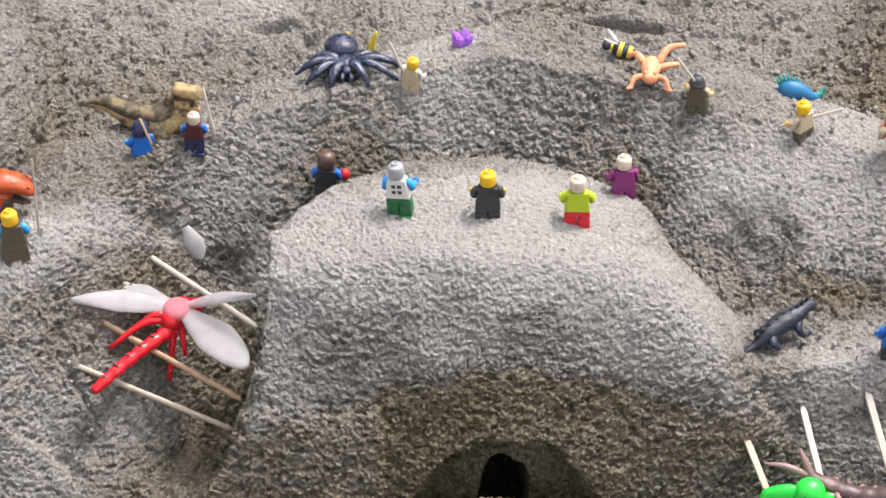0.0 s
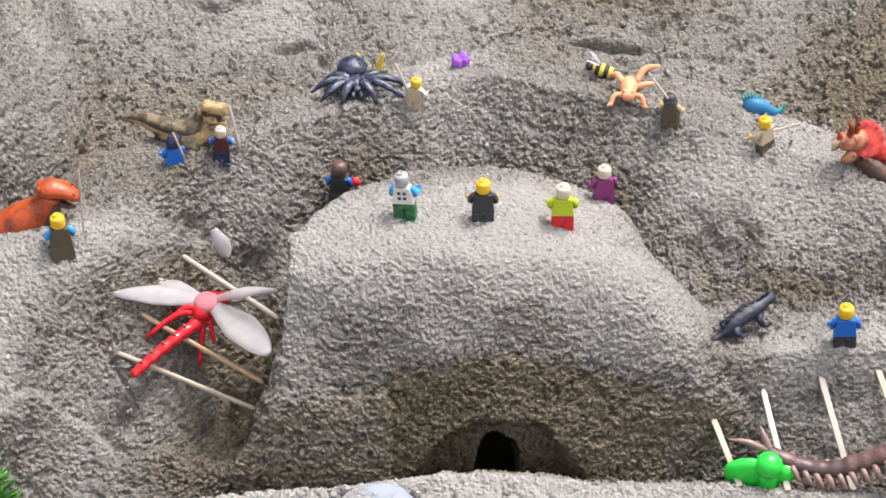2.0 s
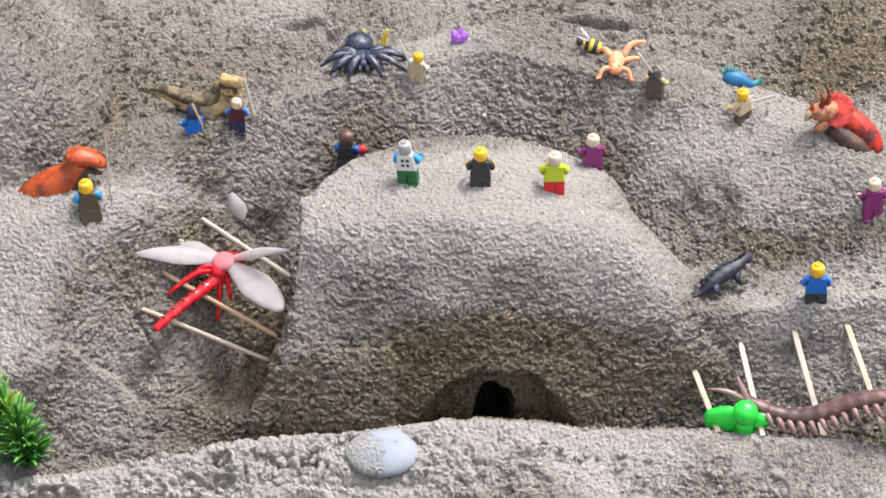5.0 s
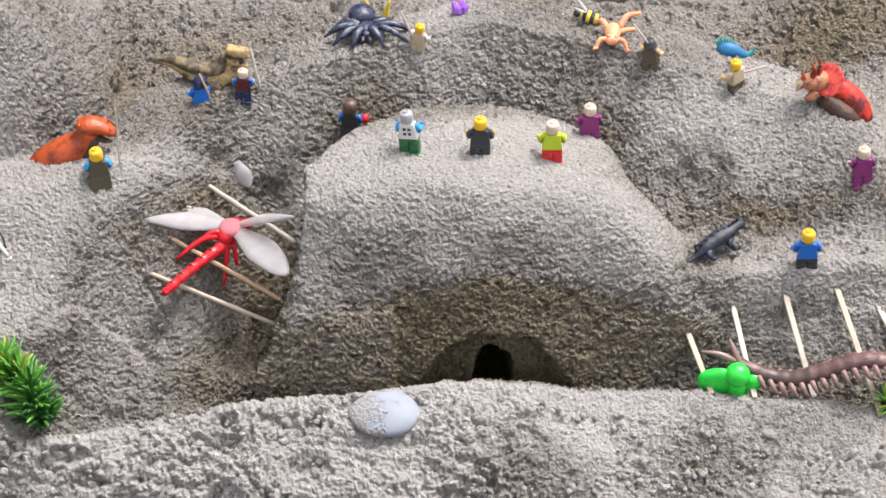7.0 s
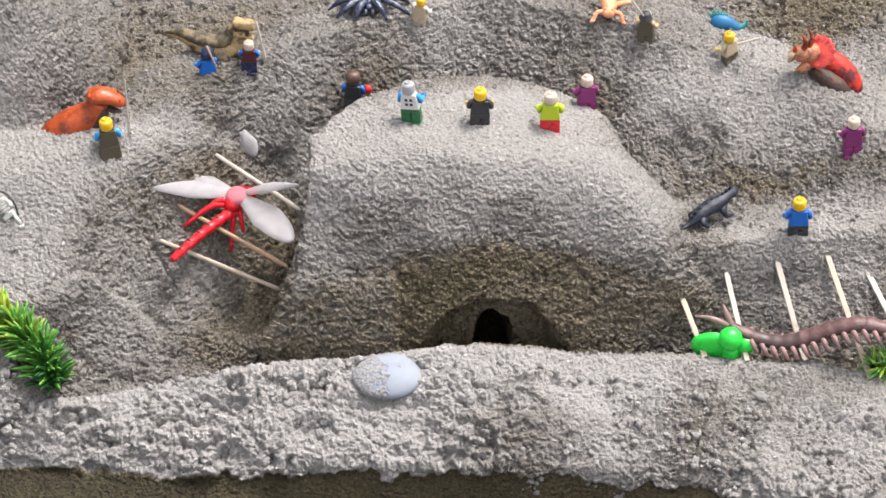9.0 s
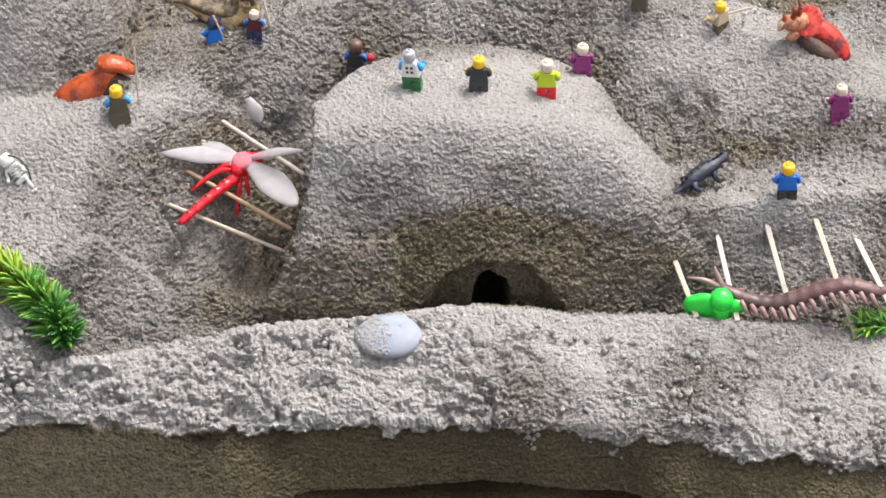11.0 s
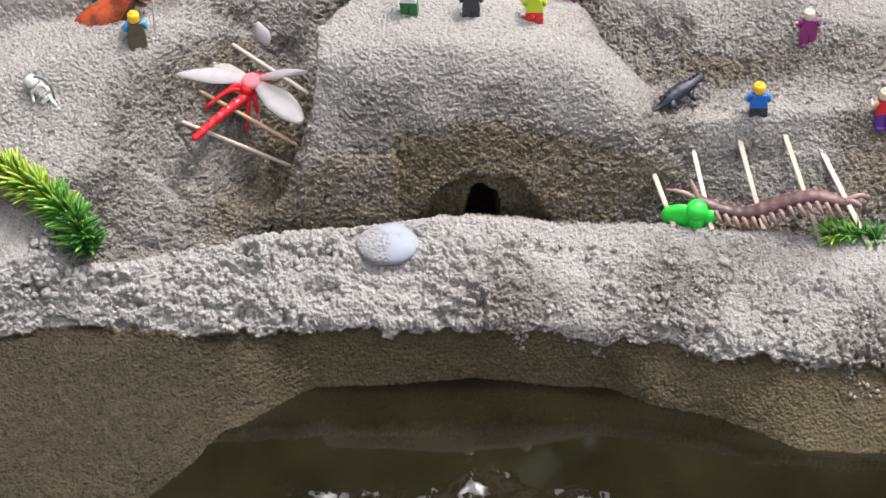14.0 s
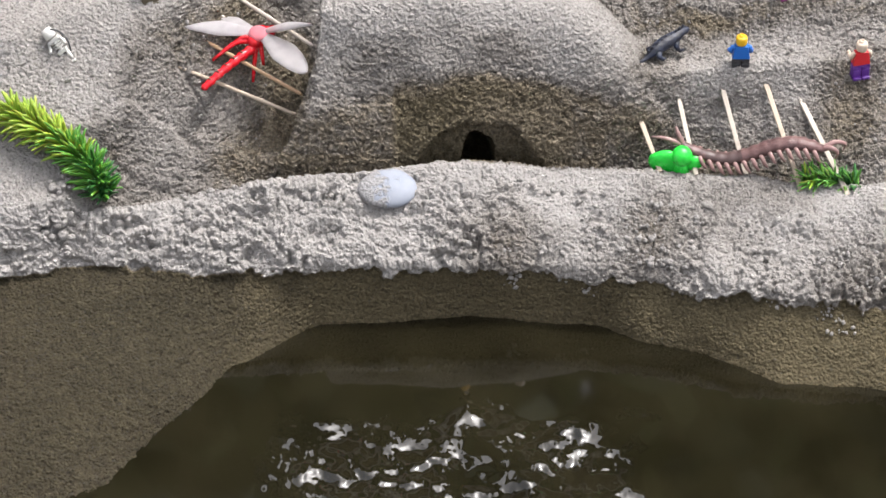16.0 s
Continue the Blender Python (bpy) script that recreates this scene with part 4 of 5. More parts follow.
def spider():
    x, y = -0.0587, 0.1329
    at = thing("spider", "large glossy blue-black toy spider on the rampart", "toy spider", pose(x, y, floor_at(x, y) + 0.001, -3, 0, 4) @ Matrix.Diagonal((1, 0.95, 0.66, 1)))
    k = Kit()
    k.ball((-0.002, 0.0150, 0.0140), (0.0108, 0.0118, 0.0110), 0, u=18, v=12)
    k.link("abdomen", [SPIDER], at)
    k = Kit()
    k.ball((0, -0.001, 0.0095), (0.0078, 0.0090, 0.0062), 0)
    k.ball((0, -0.0095, 0.0078), (0.0042, 0.0042, 0.0036), 0)
    for s in (-1, 1):
        k.tube([(0.002 * s, -0.011, 0.007), (0.003 * s, -0.0155, 0.004), (0.002 * s, -0.017, 0.001)], [0.0018, 0.0015, 0.0006], 0, 8)
    k.link("thorax", [SPIDER], at)
    for s, reach in ((-1, ((-62, 0.024), (-33, 0.030), (-4, 0.031), (27, 0.026))), (1, ((-58, 0.025), (-27, 0.036), (0, 0.037), (24, 0.028)))):
        for turn, length in reach:
            a = radians(turn)
            ux, uy = math.cos(a) * s, math.sin(a)
            leg = limb("leg", at, [(0.004 * ux, 0.004 * uy, 0.009), (length * 0.40 * ux, length * 0.40 * uy, 0.0135), (length * 0.72 * ux, length * 0.76 * uy, 0.009), (length * ux, length * 1.02 * uy, -0.001)], [0.0030, 0.0036, 0.0030, 0.0010], [SPIDER], n=12)
            # grey strip on top of the leg, its highlight put into the colour
            k = Kit()
            k.tube(spline([(length * 0.36 * ux, length * 0.36 * uy - 0.0010, 0.0158), (length * 0.55 * ux, length * 0.56 * uy - 0.0010, 0.0145), (length * 0.78 * ux, length * 0.82 * uy - 0.0008, 0.0095)], 6), [0.0004, 0.0012, 0.0013, 0.0013, 0.0010, 0.0003], 0, 6)
            k.link("highlight_streak", [LEG_SHEEN], leg, "grey highlight painted along the leg")
    return at


spider()


def yellow_horns():
    x, y = -0.0510, 0.2169
    at = thing("yellow_toy", "golden yellow toy claws poking up behind the spider", "toy", pose(x, y, floor_at(x, y)))
    for dx, tilt in ((-0.006, -0.003), (0.006, 0.004)):
        limb("claw", at, [(dx, 0, -0.002), (dx + tilt * 0.3, 0, 0.007), (dx + tilt, -0.001, 0.0155)], [0.0026, 0.0023, 0.0008], [SUNNY], n=7)
    return at


yellow_horns()


def crystal():
    x, y = 0.0122, 0.1503
    k = Kit()
    for dx, dy, h, t in ((-0.003, 0, 0.010, -14), (0.002, 0.001, 0.012, 4), (0.0045, -0.001, 0.008, 22), (-0.0005, -0.0025, 0.008, -4)):
        k.tube([(dx, dy, -0.001), (dx + 0.2 * h * math.sin(radians(t)), dy, h * 0.7), (dx + h * math.sin(radians(t)), dy, h)], [0.0036, 0.0034, 0.0014], 0, 6)
    for f in k.bm.faces:
        f.smooth = False
    return tagged(k.link("crystal", [VIOLET], m=pose(x, y, floor_at(x, y)) @ Matrix.Diagonal((0.9, 0.8, 0.75, 1))), "small violet plastic crystal cluster in the sand", "toy")


crystal()


def bee():
    x, y = 0.1119, 0.1453
    at = thing("bee", "yellow and black striped toy bee", "toy insect", pose(x, y, floor_at(x, y) + 0.004, 0, 12, -14))
    k = Kit()
    rad = [0.001, 0.0036, 0.0048, 0.0050, 0.0046, 0.0036, 0.0008]
    for i in range(6):
        xs = -0.009 + i * 0.003
        k.tube([(xs, 0, 0), (xs + 0.0031, 0, 0)], [rad[i], rad[i + 1]], i % 2, 12)
    k.ball((-0.0105, 0, 0), (0.003, 0.0034, 0.0032), 1)
    k.link("body", [SUNNY, BLACK], at)
    for s in (-1, 1):
        limb("wing", at, [(-0.004, 0.001 * s, 0.004), (-0.009, 0.004 * s, 0.006), (-0.013, 0.006 * s, 0.008)], [0.0010, 0.0020, 0.0008], [FROST], flat=0.3, n=6)
    return at


bee()


def frog():
    x, y = 0.1277, 0.1197
    at = thing("frog", "salmon orange toy frog with raised hind legs", "toy frog", pose(x, y, floor_at(x, y) + 0.0012, 6, 0, -6) @ Matrix.Diagonal((0.84, 0.84, 0.84, 1)))
    k = Kit()
    k.ball((0, 0.004, 0.0065), (0.0072, 0.0120, 0.0062), 0)
    k.ball((0, -0.0065, 0.0060), (0.0060, 0.0060, 0.0048), 0)
    for s in (-1, 1):
        k.ball((0.0034 * s, -0.007, 0.0100), (0.0017, 0.0017, 0.0017), 0, u=8, v=6)
    k.link("body", [ORANGE], at)
    limb("leg", at, [(0.005, 0.010, 0.007), (0.012, 0.020, 0.013), (0.024, 0.020, 0.017)], [0.0030, 0.0027, 0.0016], [ORANGE], n=8)
    limb("leg", at, [(0.005, 0.006, 0.005), (0.014, 0.008, 0.007), (0.021, 0.011, 0.006)], [0.0026, 0.0022, 0.0014], [ORANGE], n=8)
    limb("leg", at, [(-0.005, 0.010, 0.006), (-0.011, 0.016, 0.009), (-0.016, 0.018, 0.006)], [0.0030, 0.0026, 0.0016], [ORANGE], n=8)
    for s in (-1, 1):
        limb("leg", at, [(0.005 * s, -0.005, 0.005), (0.011 * s, -0.007, 0.005), (0.014 * s, -0.013, -0.001)], [0.0024, 0.0021, 0.0017], [ORANGE], n=8)
        limb("foot", at, [(0.013 * s, -0.011, 0.0006), (0.016 * s, -0.015, 0.0006)], [0.0022, 0.0014], [ORANGE], flat=0.5)
    return at


frog()


def teal_dinosaur():
    x, y = 0.2193, 0.1192
    y += 0.012
    at = thing("dinosaur", "blue toy dinosaur with a teal crest behind the rampart", "toy dinosaur", pose(x, y, floor_at(x, y) - 0.008, 0, 0, -8) @ Matrix.Diagonal((0.74, 0.74, 0.78, 1)))
    k = Kit()
    pts = spline([(-0.016, 0, 0.007), (-0.008, 0, 0.0105), (0.002, 0, 0.0100), (0.012, 0, 0.006), (0.020, 0.004, 0.003)], 14)
    k.tube(pts, [0.002, 0.0052, 0.0075, 0.0088, 0.0092, 0.0090, 0.0084, 0.0075, 0.0064, 0.0052, 0.0042, 0.0034, 0.0024, 0.001], 0, 14)
    k.link("body", [SEA], at)
    for i in range(7):
        limb("spine", at, [(-0.013 + i * 0.0022, 0, 0.013), (-0.0190 + i * 0.0034, 0.002, 0.0260 - abs(i - 3) * 0.0016)], [0.0022, 0.0005], [TEAL], n=0)
    for sx in (-0.008, 0.006):
        for s in (-1, 1):
            limb("leg", at, [(sx, 0.006 * s, 0.007), (sx, 0.008 * s, -0.002)], [0.0034, 0.0028], [SEA])
    limb("tail", at, [(0.014, 0.002, 0.005), (0.021, 0.004, 0.008), (0.023, 0.004, 0.014)], [0.0036, 0.0022, 0.0006], [TEAL], n=8)
    return at


teal_dinosaur()


def triceratops():
    base = Vector((0.2980, 0.0880, floor_at(0.298, 0.088)))
    at = thing("triceratops", "scarlet toy horned dinosaur with a scalloped coral frill", "toy dinosaur", Matrix.Translation(base))

    def q(x, y, z):
        return Vector((x, y, z)) - base

    k = Kit()
    k.tube(spline([q(0.283, 0.091, 0.2245), q(0.2905, 0.0895, 0.2225), q(0.3005, 0.0880, 0.2155), q(0.3100, 0.0850, 0.2065), q(0.3165, 0.0810, 0.1970), q(0.3200, 0.0780, 0.1880)], 20), np.interp(np.linspace(0, 1, 20), [0, 0.2, 0.45, 0.7, 0.88, 1], [0.0050, 0.0078, 0.0100, 0.0094, 0.0060, 0.0026]), 0, 16)
    k.link("body", [SCARLET], at)
    limb("underside", at, [q(0.2830, 0.0835, 0.2140), q(0.2925, 0.0800, 0.2080), q(0.3030, 0.0770, 0.2010), q(0.3120, 0.0740, 0.1950)], [0.0050, 0.0085, 0.0088, 0.0050], [SOOT], n=10)
    tan = painted("tan rust paint", (0.42, 0.17, 0.085), (0.17, 0.06, 0.035), 240, 0.3)
    k = Kit()
    k.tube(spline([q(0.2845, 0.0840, 0.2285), q(0.2785, 0.0810, 0.2300), q(0.2725, 0.0780, 0.2310), q(0.2675, 0.0760, 0.2310), q(0.2650, 0.0750, 0.2260)], 14), np.interp(np.linspace(0, 1, 14), [0, 0.25, 0.6, 0.85, 1], [0.0078, 0.0080, 0.0062, 0.0036, 0.0012]), 0, 12)
    k.tube(spline([q(0.2790, 0.0760, 0.2230), q(0.2740, 0.0740, 0.2200), q(0.2700, 0.0730, 0.2200)], 7), [0.0036, 0.0040, 0.0040, 0.0036, 0.0030, 0.0022, 0.0008], 0, 10)
    head = k.link("head", [tan], at)
    limb("beak", head, [q(0.2690, 0.0755, 0.2330), q(0.2655, 0.0740, 0.2315), q(0.2638, 0.0735, 0.2260)], [0.0030, 0.0028, 0.0006], [TAN], n=7, label="pale worn beak")
    k = Kit()
    n = 30
    face = Vector((-0.30, -0.78, 0.55)).normalized()
    side = Vector((0, 0, 1)).cross(face).normalized()
    over = face.cross(side)
    mid = q(0.2875, 0.0800, 0.2315)
    rim = [(0.0132 * (1.0 if i % 2 else 0.87) * math.cos(2 * math.pi * i / n), 0.0138 * (1.0 if i % 2 else 0.87) * math.sin(2 * math.pi * i / n)) for i in range(n)]
    k.rings([[mid + face * d + (side * u + over * v) * f for u, v in rim] for d, f in ((-0.0040, 0.2), (-0.0030, 0.7), (-0.0004, 1.0), (0.0008, 0.98), (-0.0006, 0.7), (0.0006, 0.35))], 0)
    k.link("frill", [painted("coral paint", (0.66, 0.075, 0.05), (0.50, 0.03, 0.04), 160, 0.35)], at)
    for a, b, c in (((0.2790, 0.0800, 0.2350), (0.2812, 0.0800, 0.2440), (0.2778, 0.0800, 0.2530)), ((0.2750, 0.0770, 0.2350), (0.2762, 0.0765, 0.2430), (0.2725, 0.0765, 0.2500)), ((0.2685, 0.0755, 0.2330), (0.2685, 0.0750, 0.2375), (0.2672, 0.0750, 0.2410))):
        limb("horn", head, [q(*a), q(*b), q(*c)], [0.0028, 0.0020, 0.0004], [RUST], n=8)
    for x, y, z, d in ((0.286, 0.078, 0.212, -0.002), (0.311, 0.074, 0.199, 0.004)):
        limb("leg", at, [q(x, y + 0.004, z), q(x + d * 0.5, y, z - 0.006), q(x + d, y - 0.001, z - 0.014)], [0.0046, 0.0038, 0.0036], [SOOT], n=7)
    return at


triceratops()


def tan_dinosaur():
    at = thing("dinosaur", "ochre toy dinosaur with open jaws and a dark back", "toy dinosaur", Matrix.Translation((-0.1629, 0.0920, 0.2178)) @ pose(0, 0, 0, 0, 0, 4) @ Matrix.Diagonal((0.92, 0.92, 0.92, 1)))
    k = Kit()
    pts = spline([(-0.058, 0.024, 0.011), (-0.044, 0.014, 0.015), (-0.028, 0.006, 0.010), (-0.012, 0, 0.008), (0.002, 0, 0.010), (0.007, -0.001, 0.020), (0.007, -0.001, 0.029)], 24)
    k.tube(pts, np.interp(np.linspace(0, 1, 24), [0, 0.25, 0.5, 0.68, 0.82, 1], [0.0008, 0.0042, 0.0090, 0.0105, 0.0072, 0.0058]), 0, 14)
    k.link("body", [SANDY], at)
    k = Kit()
    pts = spline([(-0.056, 0.024, 0.0125), (-0.042, 0.014, 0.0185), (-0.026, 0.005, 0.0170), (-0.010, 0, 0.0165), (-0.002, 0.002, 0.022), (0.000, 0.001, 0.032)], 18)
    k.tube(pts, np.interp(np.linspace(0, 1, 18), [0, 0.3, 0.7, 1], [0.0016, 0.0060, 0.0080, 0.0036]), 0, 10, 0.8)
    k.link("back", [SANDY_DARK], at)
    k = Kit()
    k.box((0.019, 0.0105, 0.0075), pose(0.0115, -0.0015, 0.0345, 0, 9, -8), 0, top=(0.82, 0.8), bevel=0.0022)
    k.box((0.0075, 0.0115, 0.0060), pose(0.0045, -0.0008, 0.0365, 0, -6, -8), 0, top=(0.75, 0.85), bevel=0.002)
    for f in k.bm.faces:
        f.smooth = True
    k.link("skull", [SANDY], at)
    k = Kit()
    k.box((0.016, 0.0088, 0.0038), pose(0.0112, -0.0015, 0.0235, 0, 16, -8), 0, top=(1, 0.9), bevel=0.0014)
    k.link("jaw", [SANDY], at)
    k = Kit()
    k.box((0.0125, 0.0080, 0.0075), pose(0.0090, -0.0014, 0.0285, 0, 8, -8), 0, bevel=0.0012)
    k.link("mouth", [SOOT], at)
    for s in (-1, 1):
        limb("leg", at, [(-0.012, 0.006 * s, 0.009), (-0.006, 0.010 * s, 0.004), (-0.011, 0.010 * s, -0.004)], [0.0062, 0.0044, 0.0032], [SANDY_DARK], n=7)
        limb("arm", at, [(0.004, 0.005 * s, 0.014), (0.009, 0.006 * s, 0.008), (0.012, 0.006 * s, 0.004)], [0.0034, 0.0026, 0.0014], [SANDY], n=6)
    return at


tan_dinosaur()


def rust_dinosaur():
    at = thing("dinosaur", "rust orange toy dinosaur with dark patches", "toy dinosaur", Matrix.Translation((-0.2779, 0.0200, 0.1822)) @ pose(0, 0, 0, 0, 0, 2) @ Matrix.Diagonal((1.0, 1.1, 1.08, 1)))
    k = Kit()
    pts = spline([(-0.024, -0.001, 0.003), (-0.017, 0, 0.012), (-0.005, 0, 0.020), (0.006, 0, 0.026), (0.014, 0, 0.033), (0.018, 0, 0.041)], 20)
    k.tube(pts, np.interp(np.linspace(0, 1, 20), [0, 0.15, 0.4, 0.65, 0.85, 1], [0.0080, 0.0112, 0.0125, 0.0110, 0.0085, 0.0078]), 0, 14)
    k.link("body", [RUST], at)
    k = Kit()
    k.tube(spline([(0.010, 0, 0.042), (0.018, 0, 0.0455), (0.028, -0.001, 0.0440), (0.0385, -0.002, 0.0385)], 10), [0.005, 0.0072, 0.0082, 0.0084, 0.0080, 0.0074, 0.0068, 0.0060, 0.0052, 0.0022], 0, 12, 0.72)
    rng = random.Random(5)
    for _ in range(46):
        t = rng.random()
        k.ball((0.011 + 0.024 * t, rng.uniform(-0.0055, 0.0055), 0.0478 + 0.0022 * math.sin(t * 3.1) - 0.004 * t), (0.0011, 0.0011, 0.0012), 0, u=6, v=5)
    k.link("skull", [RUST], at)
    limb("jaw", at, [(0.020, 0, 0.037), (0.028, -0.001, 0.034), (0.035, -0.002, 0.0325)], [0.0050, 0.0036, 0.0014], [SOOT], flat=0.5, n=7)
    limb("throat", at, [(0.0215, -0.003, 0.0365), (0.0185, -0.0045, 0.0290), (0.0130, -0.0060, 0.0215)], [0.0046, 0.0052, 0.0040], [SOOT], n=8)
    for dx, dz, w in ((-0.024, 0.0175, 0.0040), (-0.012, 0.0262, 0.0048), (0.0, 0.0305, 0.0040), (-0.018, 0.012, 0.0045), (0.004, 0.0265, 0.003)):
        limb("stripe", at, [(dx - 0.003, -0.0065, dz - 0.004), (dx, -0.0055, dz - 0.001), (dx + 0.002, 0.001, dz + 0.0012)], [w * 0.5, w * 0.75, w * 0.3], [SOOT], flat=0.5, n=6)
    for s in (-1, 1):
        limb("leg", at, [(-0.013, 0.008 * s, 0.010), (-0.009, 0.011 * s, 0.002), (-0.014, 0.011 * s, -0.006)], [0.0075, 0.005, 0.0045], [RUST], n=7)
        limb("arm", at, [(0.008, 0.007 * s, 0.022), (0.013, 0.008 * s, 0.014), (0.015, 0.008 * s, 0.008)], [0.0036, 0.0026, 0.0016], [SOOT], n=6)
    return at


rust_dinosaur()


def black_lizard():
    a, b = Vector((0.1780, -0.0449, 0.1489)), Vector((0.2175, -0.0130, 0.1490))
    way = b - a
    turn = math.degrees(math.atan2(way.y, way.x))
    n = math.hypot(way.x, way.y)
    at = thing("lizard", "matt black toy lizard resting on the shelf", "toy lizard", pose(a.x, a.y, floor_at(a.x, a.y), 0, 0, turn))
    k = Kit()
    pts = spline([(-0.002, 0, 0.0008), (0.16 * n, 0, 0.0030), (0.34 * n, 0, 0.0066), (0.58 * n, 0, 0.0094), (0.80 * n, 0, 0.0104), (0.97 * n, 0, 0.0128), (1.12 * n, 0, 0.0120)], 26)
    k.tube(pts, np.interp(np.linspace(0, 1, 26), [0, 0.17, 0.33, 0.5, 0.67, 0.80, 0.88, 0.96, 1], [0.0010, 0.0024, 0.0056, 0.0068, 0.0058, 0.0042, 0.0046, 0.0030, 0.0010]), 0, 12, 0.9)
    body = k.link("body", [BLACK], at)
    for i in range(9):
        p = pts[5 + 2 * i]
        limb("ridge_scale", body, [p + Vector((-0.0012, 0, 0.0040)), p + Vector((0, 0, 0.0068)), p + Vector((0.0014, 0, 0.0050))], [0.0010, 0.0009, 0.0005], [BLACK], seg=5)
    for sx, zz in ((0.38, 0.0055), (0.78, 0.0075)):
        for s in (-1, 1):
            leg = limb("leg", at, [(sx * n, 0.003 * s, zz), (sx * n - 0.003, 0.0068 * s, zz * 0.75), (sx * n - 0.001, 0.0078 * s, 0.0016), (sx * n + 0.001, 0.0080 * s, -0.0005)], [0.0032, 0.0026, 0.0018, 0.0016], [BLACK], n=9)
            limb("foot", leg, [(sx * n, 0.0080 * s, 0.0004), (sx * n + 0.0042, 0.0086 * s, 0.0004)], [0.0019, 0.0012], [BLACK], flat=0.5)
    return at


black_lizard()


def centipede():
    at = thing("centipede", "mauve brown toy centipede with hooked legs", "toy centipede", Matrix.Translation((0.2777, -0.1180, 0.1073)))
    base = at.matrix_basis.translation
    line = [Vector(q) - base for q in ((0.2114, -0.1120, 0.1151), (0.2331, -0.1160, 0.1063), (0.2530, -0.1200, 0.1055), (0.2727, -0.1210, 0.1119), (0.2921, -0.1220, 0.1212), (0.3117, -0.1240, 0.1250), (0.3332, -0.1260, 0.1203))]
    n = 49
    pts = spline(line, n)
    env = np.interp(np.linspace(0, 1, n), [0, 0.08, 0.3, 0.6, 0.9, 1], [0.0036, 0.0056, 0.0068, 0.0078, 0.0070, 0.0048])
    k = Kit()
    k.tube(pts, [env[i] * (0.98, 1.02, 1.0, 0.86)[i % 4] for i in range(n)], 0, 14, 0.8)
    for f in k.bm.faces:
        if f.calc_center_median().x < pts[20].x and f.calc_center_median().x > pts[8].x:
            f.material_index = 1
    k.link("body", [CENTI, CENTI_DARK], at)
    for i in range(6, n - 2, 3):
        p, r = pts[i], env[i]
        for s in (-1, 1):
            q = p + Vector((0, s * r * 0.75, -r * 0.2))
            limb("leg", at, [q, q + Vector((0.001, s * 0.0042, 0.0002)), q + Vector((0.0035, s * 0.0062, -0.0045)), q + Vector((0.0065, s * 0.0058, -0.0082))], [0.0021, 0.0020, 0.0016, 0.0005], [CENTI_LEG], n=7)
    for q in ((0.1863, -0.1080, 0.1205), (0.2073, -0.1040, 0.1282)):
        limb("feeler", at, [pts[1], pts[0].lerp(Vector(q) - base, 0.5) + Vector((0, 0, 0.002)), Vector(q) - base], [0.0026, 0.0020, 0.0007], [CENTI_LEG], n=8)
    for s, out in ((-1, 0.012), (1, 0.020)):
        limb("tail_claw", at, [pts[-1], pts[-1] + Vector((out * 0.5, 0.004 * s, 0.0045)), pts[-1] + Vector((out, 0.006 * s, 0.001)), pts[-1] + Vector((out * 0.9, 0.006 * s, -0.006))], [0.0028, 0.0022, 0.0017, 0.0006], [CENTI_LEG], n=9)
    return at


centipede()


def green_toy():
    ball = Vector((0.2123, -0.1220, 0.1099))
    x, y = ball.x, ball.y
    at = thing("green_toy", "bright green plastic toy with a round knob", "toy", Matrix.Translation(ball))
    k = Kit()
    k.ball((0, 0, 0), (0.0092, 0.0092, 0.0092), 0, u=24, v=16)
    k.lathe([(0.0066, -0.006), (0.0070, -0.010), (0.0078, -0.016), (0.0080, -0.040)], pose(0, 0, 0, 8, 0, 0), 0, 18)
    k.link("knob", [BRIGHT], at)
    for dx, w, h, t in ((-0.0140, 0.0150, 0.0140, 28), (0.0115, 0.0100, 0.0075, -24)):
        k = Kit()
        k.ball((0, 0, 0), (w, 0.0060, h), 0, u=18, v=12)
        for v in k.bm.verts:
            v.co.x *= 1 - 0.35 * max(0, v.co.z) / h
        k.link("lobe", [BRIGHT], at, m=pose(dx, 0.003, -0.0085, 10, t, 0))
    return at


green_toy()


def leaf_material(name, a, b):
    m = Nodes(name)
    r = m.node("ShaderNodeObjectInfo").outputs["Random"]
    c = m.mix(r, a, b)
    c = m.mix(m.band(m.noise(m.obj(), 300, 3), 0.4, 0.75, 0, 0.5), c, tuple(v * 0.5 for v in a))
    return m.done(c, 0.38, Subsurface_Weight=0.15, Subsurface_Scale=0.002)


LEAVES = [leaf_material("deep green leaf", (0.022, 0.11, 0.024), (0.05, 0.20, 0.035)), leaf_material("mid green leaf", (0.07, 0.24, 0.03), (0.13, 0.33, 0.04)), leaf_material("yellow green leaf", (0.22, 0.36, 0.03), (0.36, 0.46, 0.05))]


def leaf_mesh(material):
    k = Kit()
    rings = []
    for t, w in ((0, 0.0006), (0.25, 0.0012), (0.6, 0.0014), (0.88, 0.0009), (1, 0.0002)):
        z = 0.0022 * math.sin(t * 2.4)
        rings.append([Vector((0.0145 * t, w, z)), Vector((0.0145 * t, 0, z + 0.0005)), Vector((0.0145 * t, -w, z)), Vector((0.0145 * t, 0, z - 0.0003))])
    k.rings(rings, 0)
    ob = k.link("leaf", [material])
    me = ob.data
    bpy.data.objects.remove(ob)
    return me


LEAF_MESH = [leaf_mesh(m) for m in LEAVES]


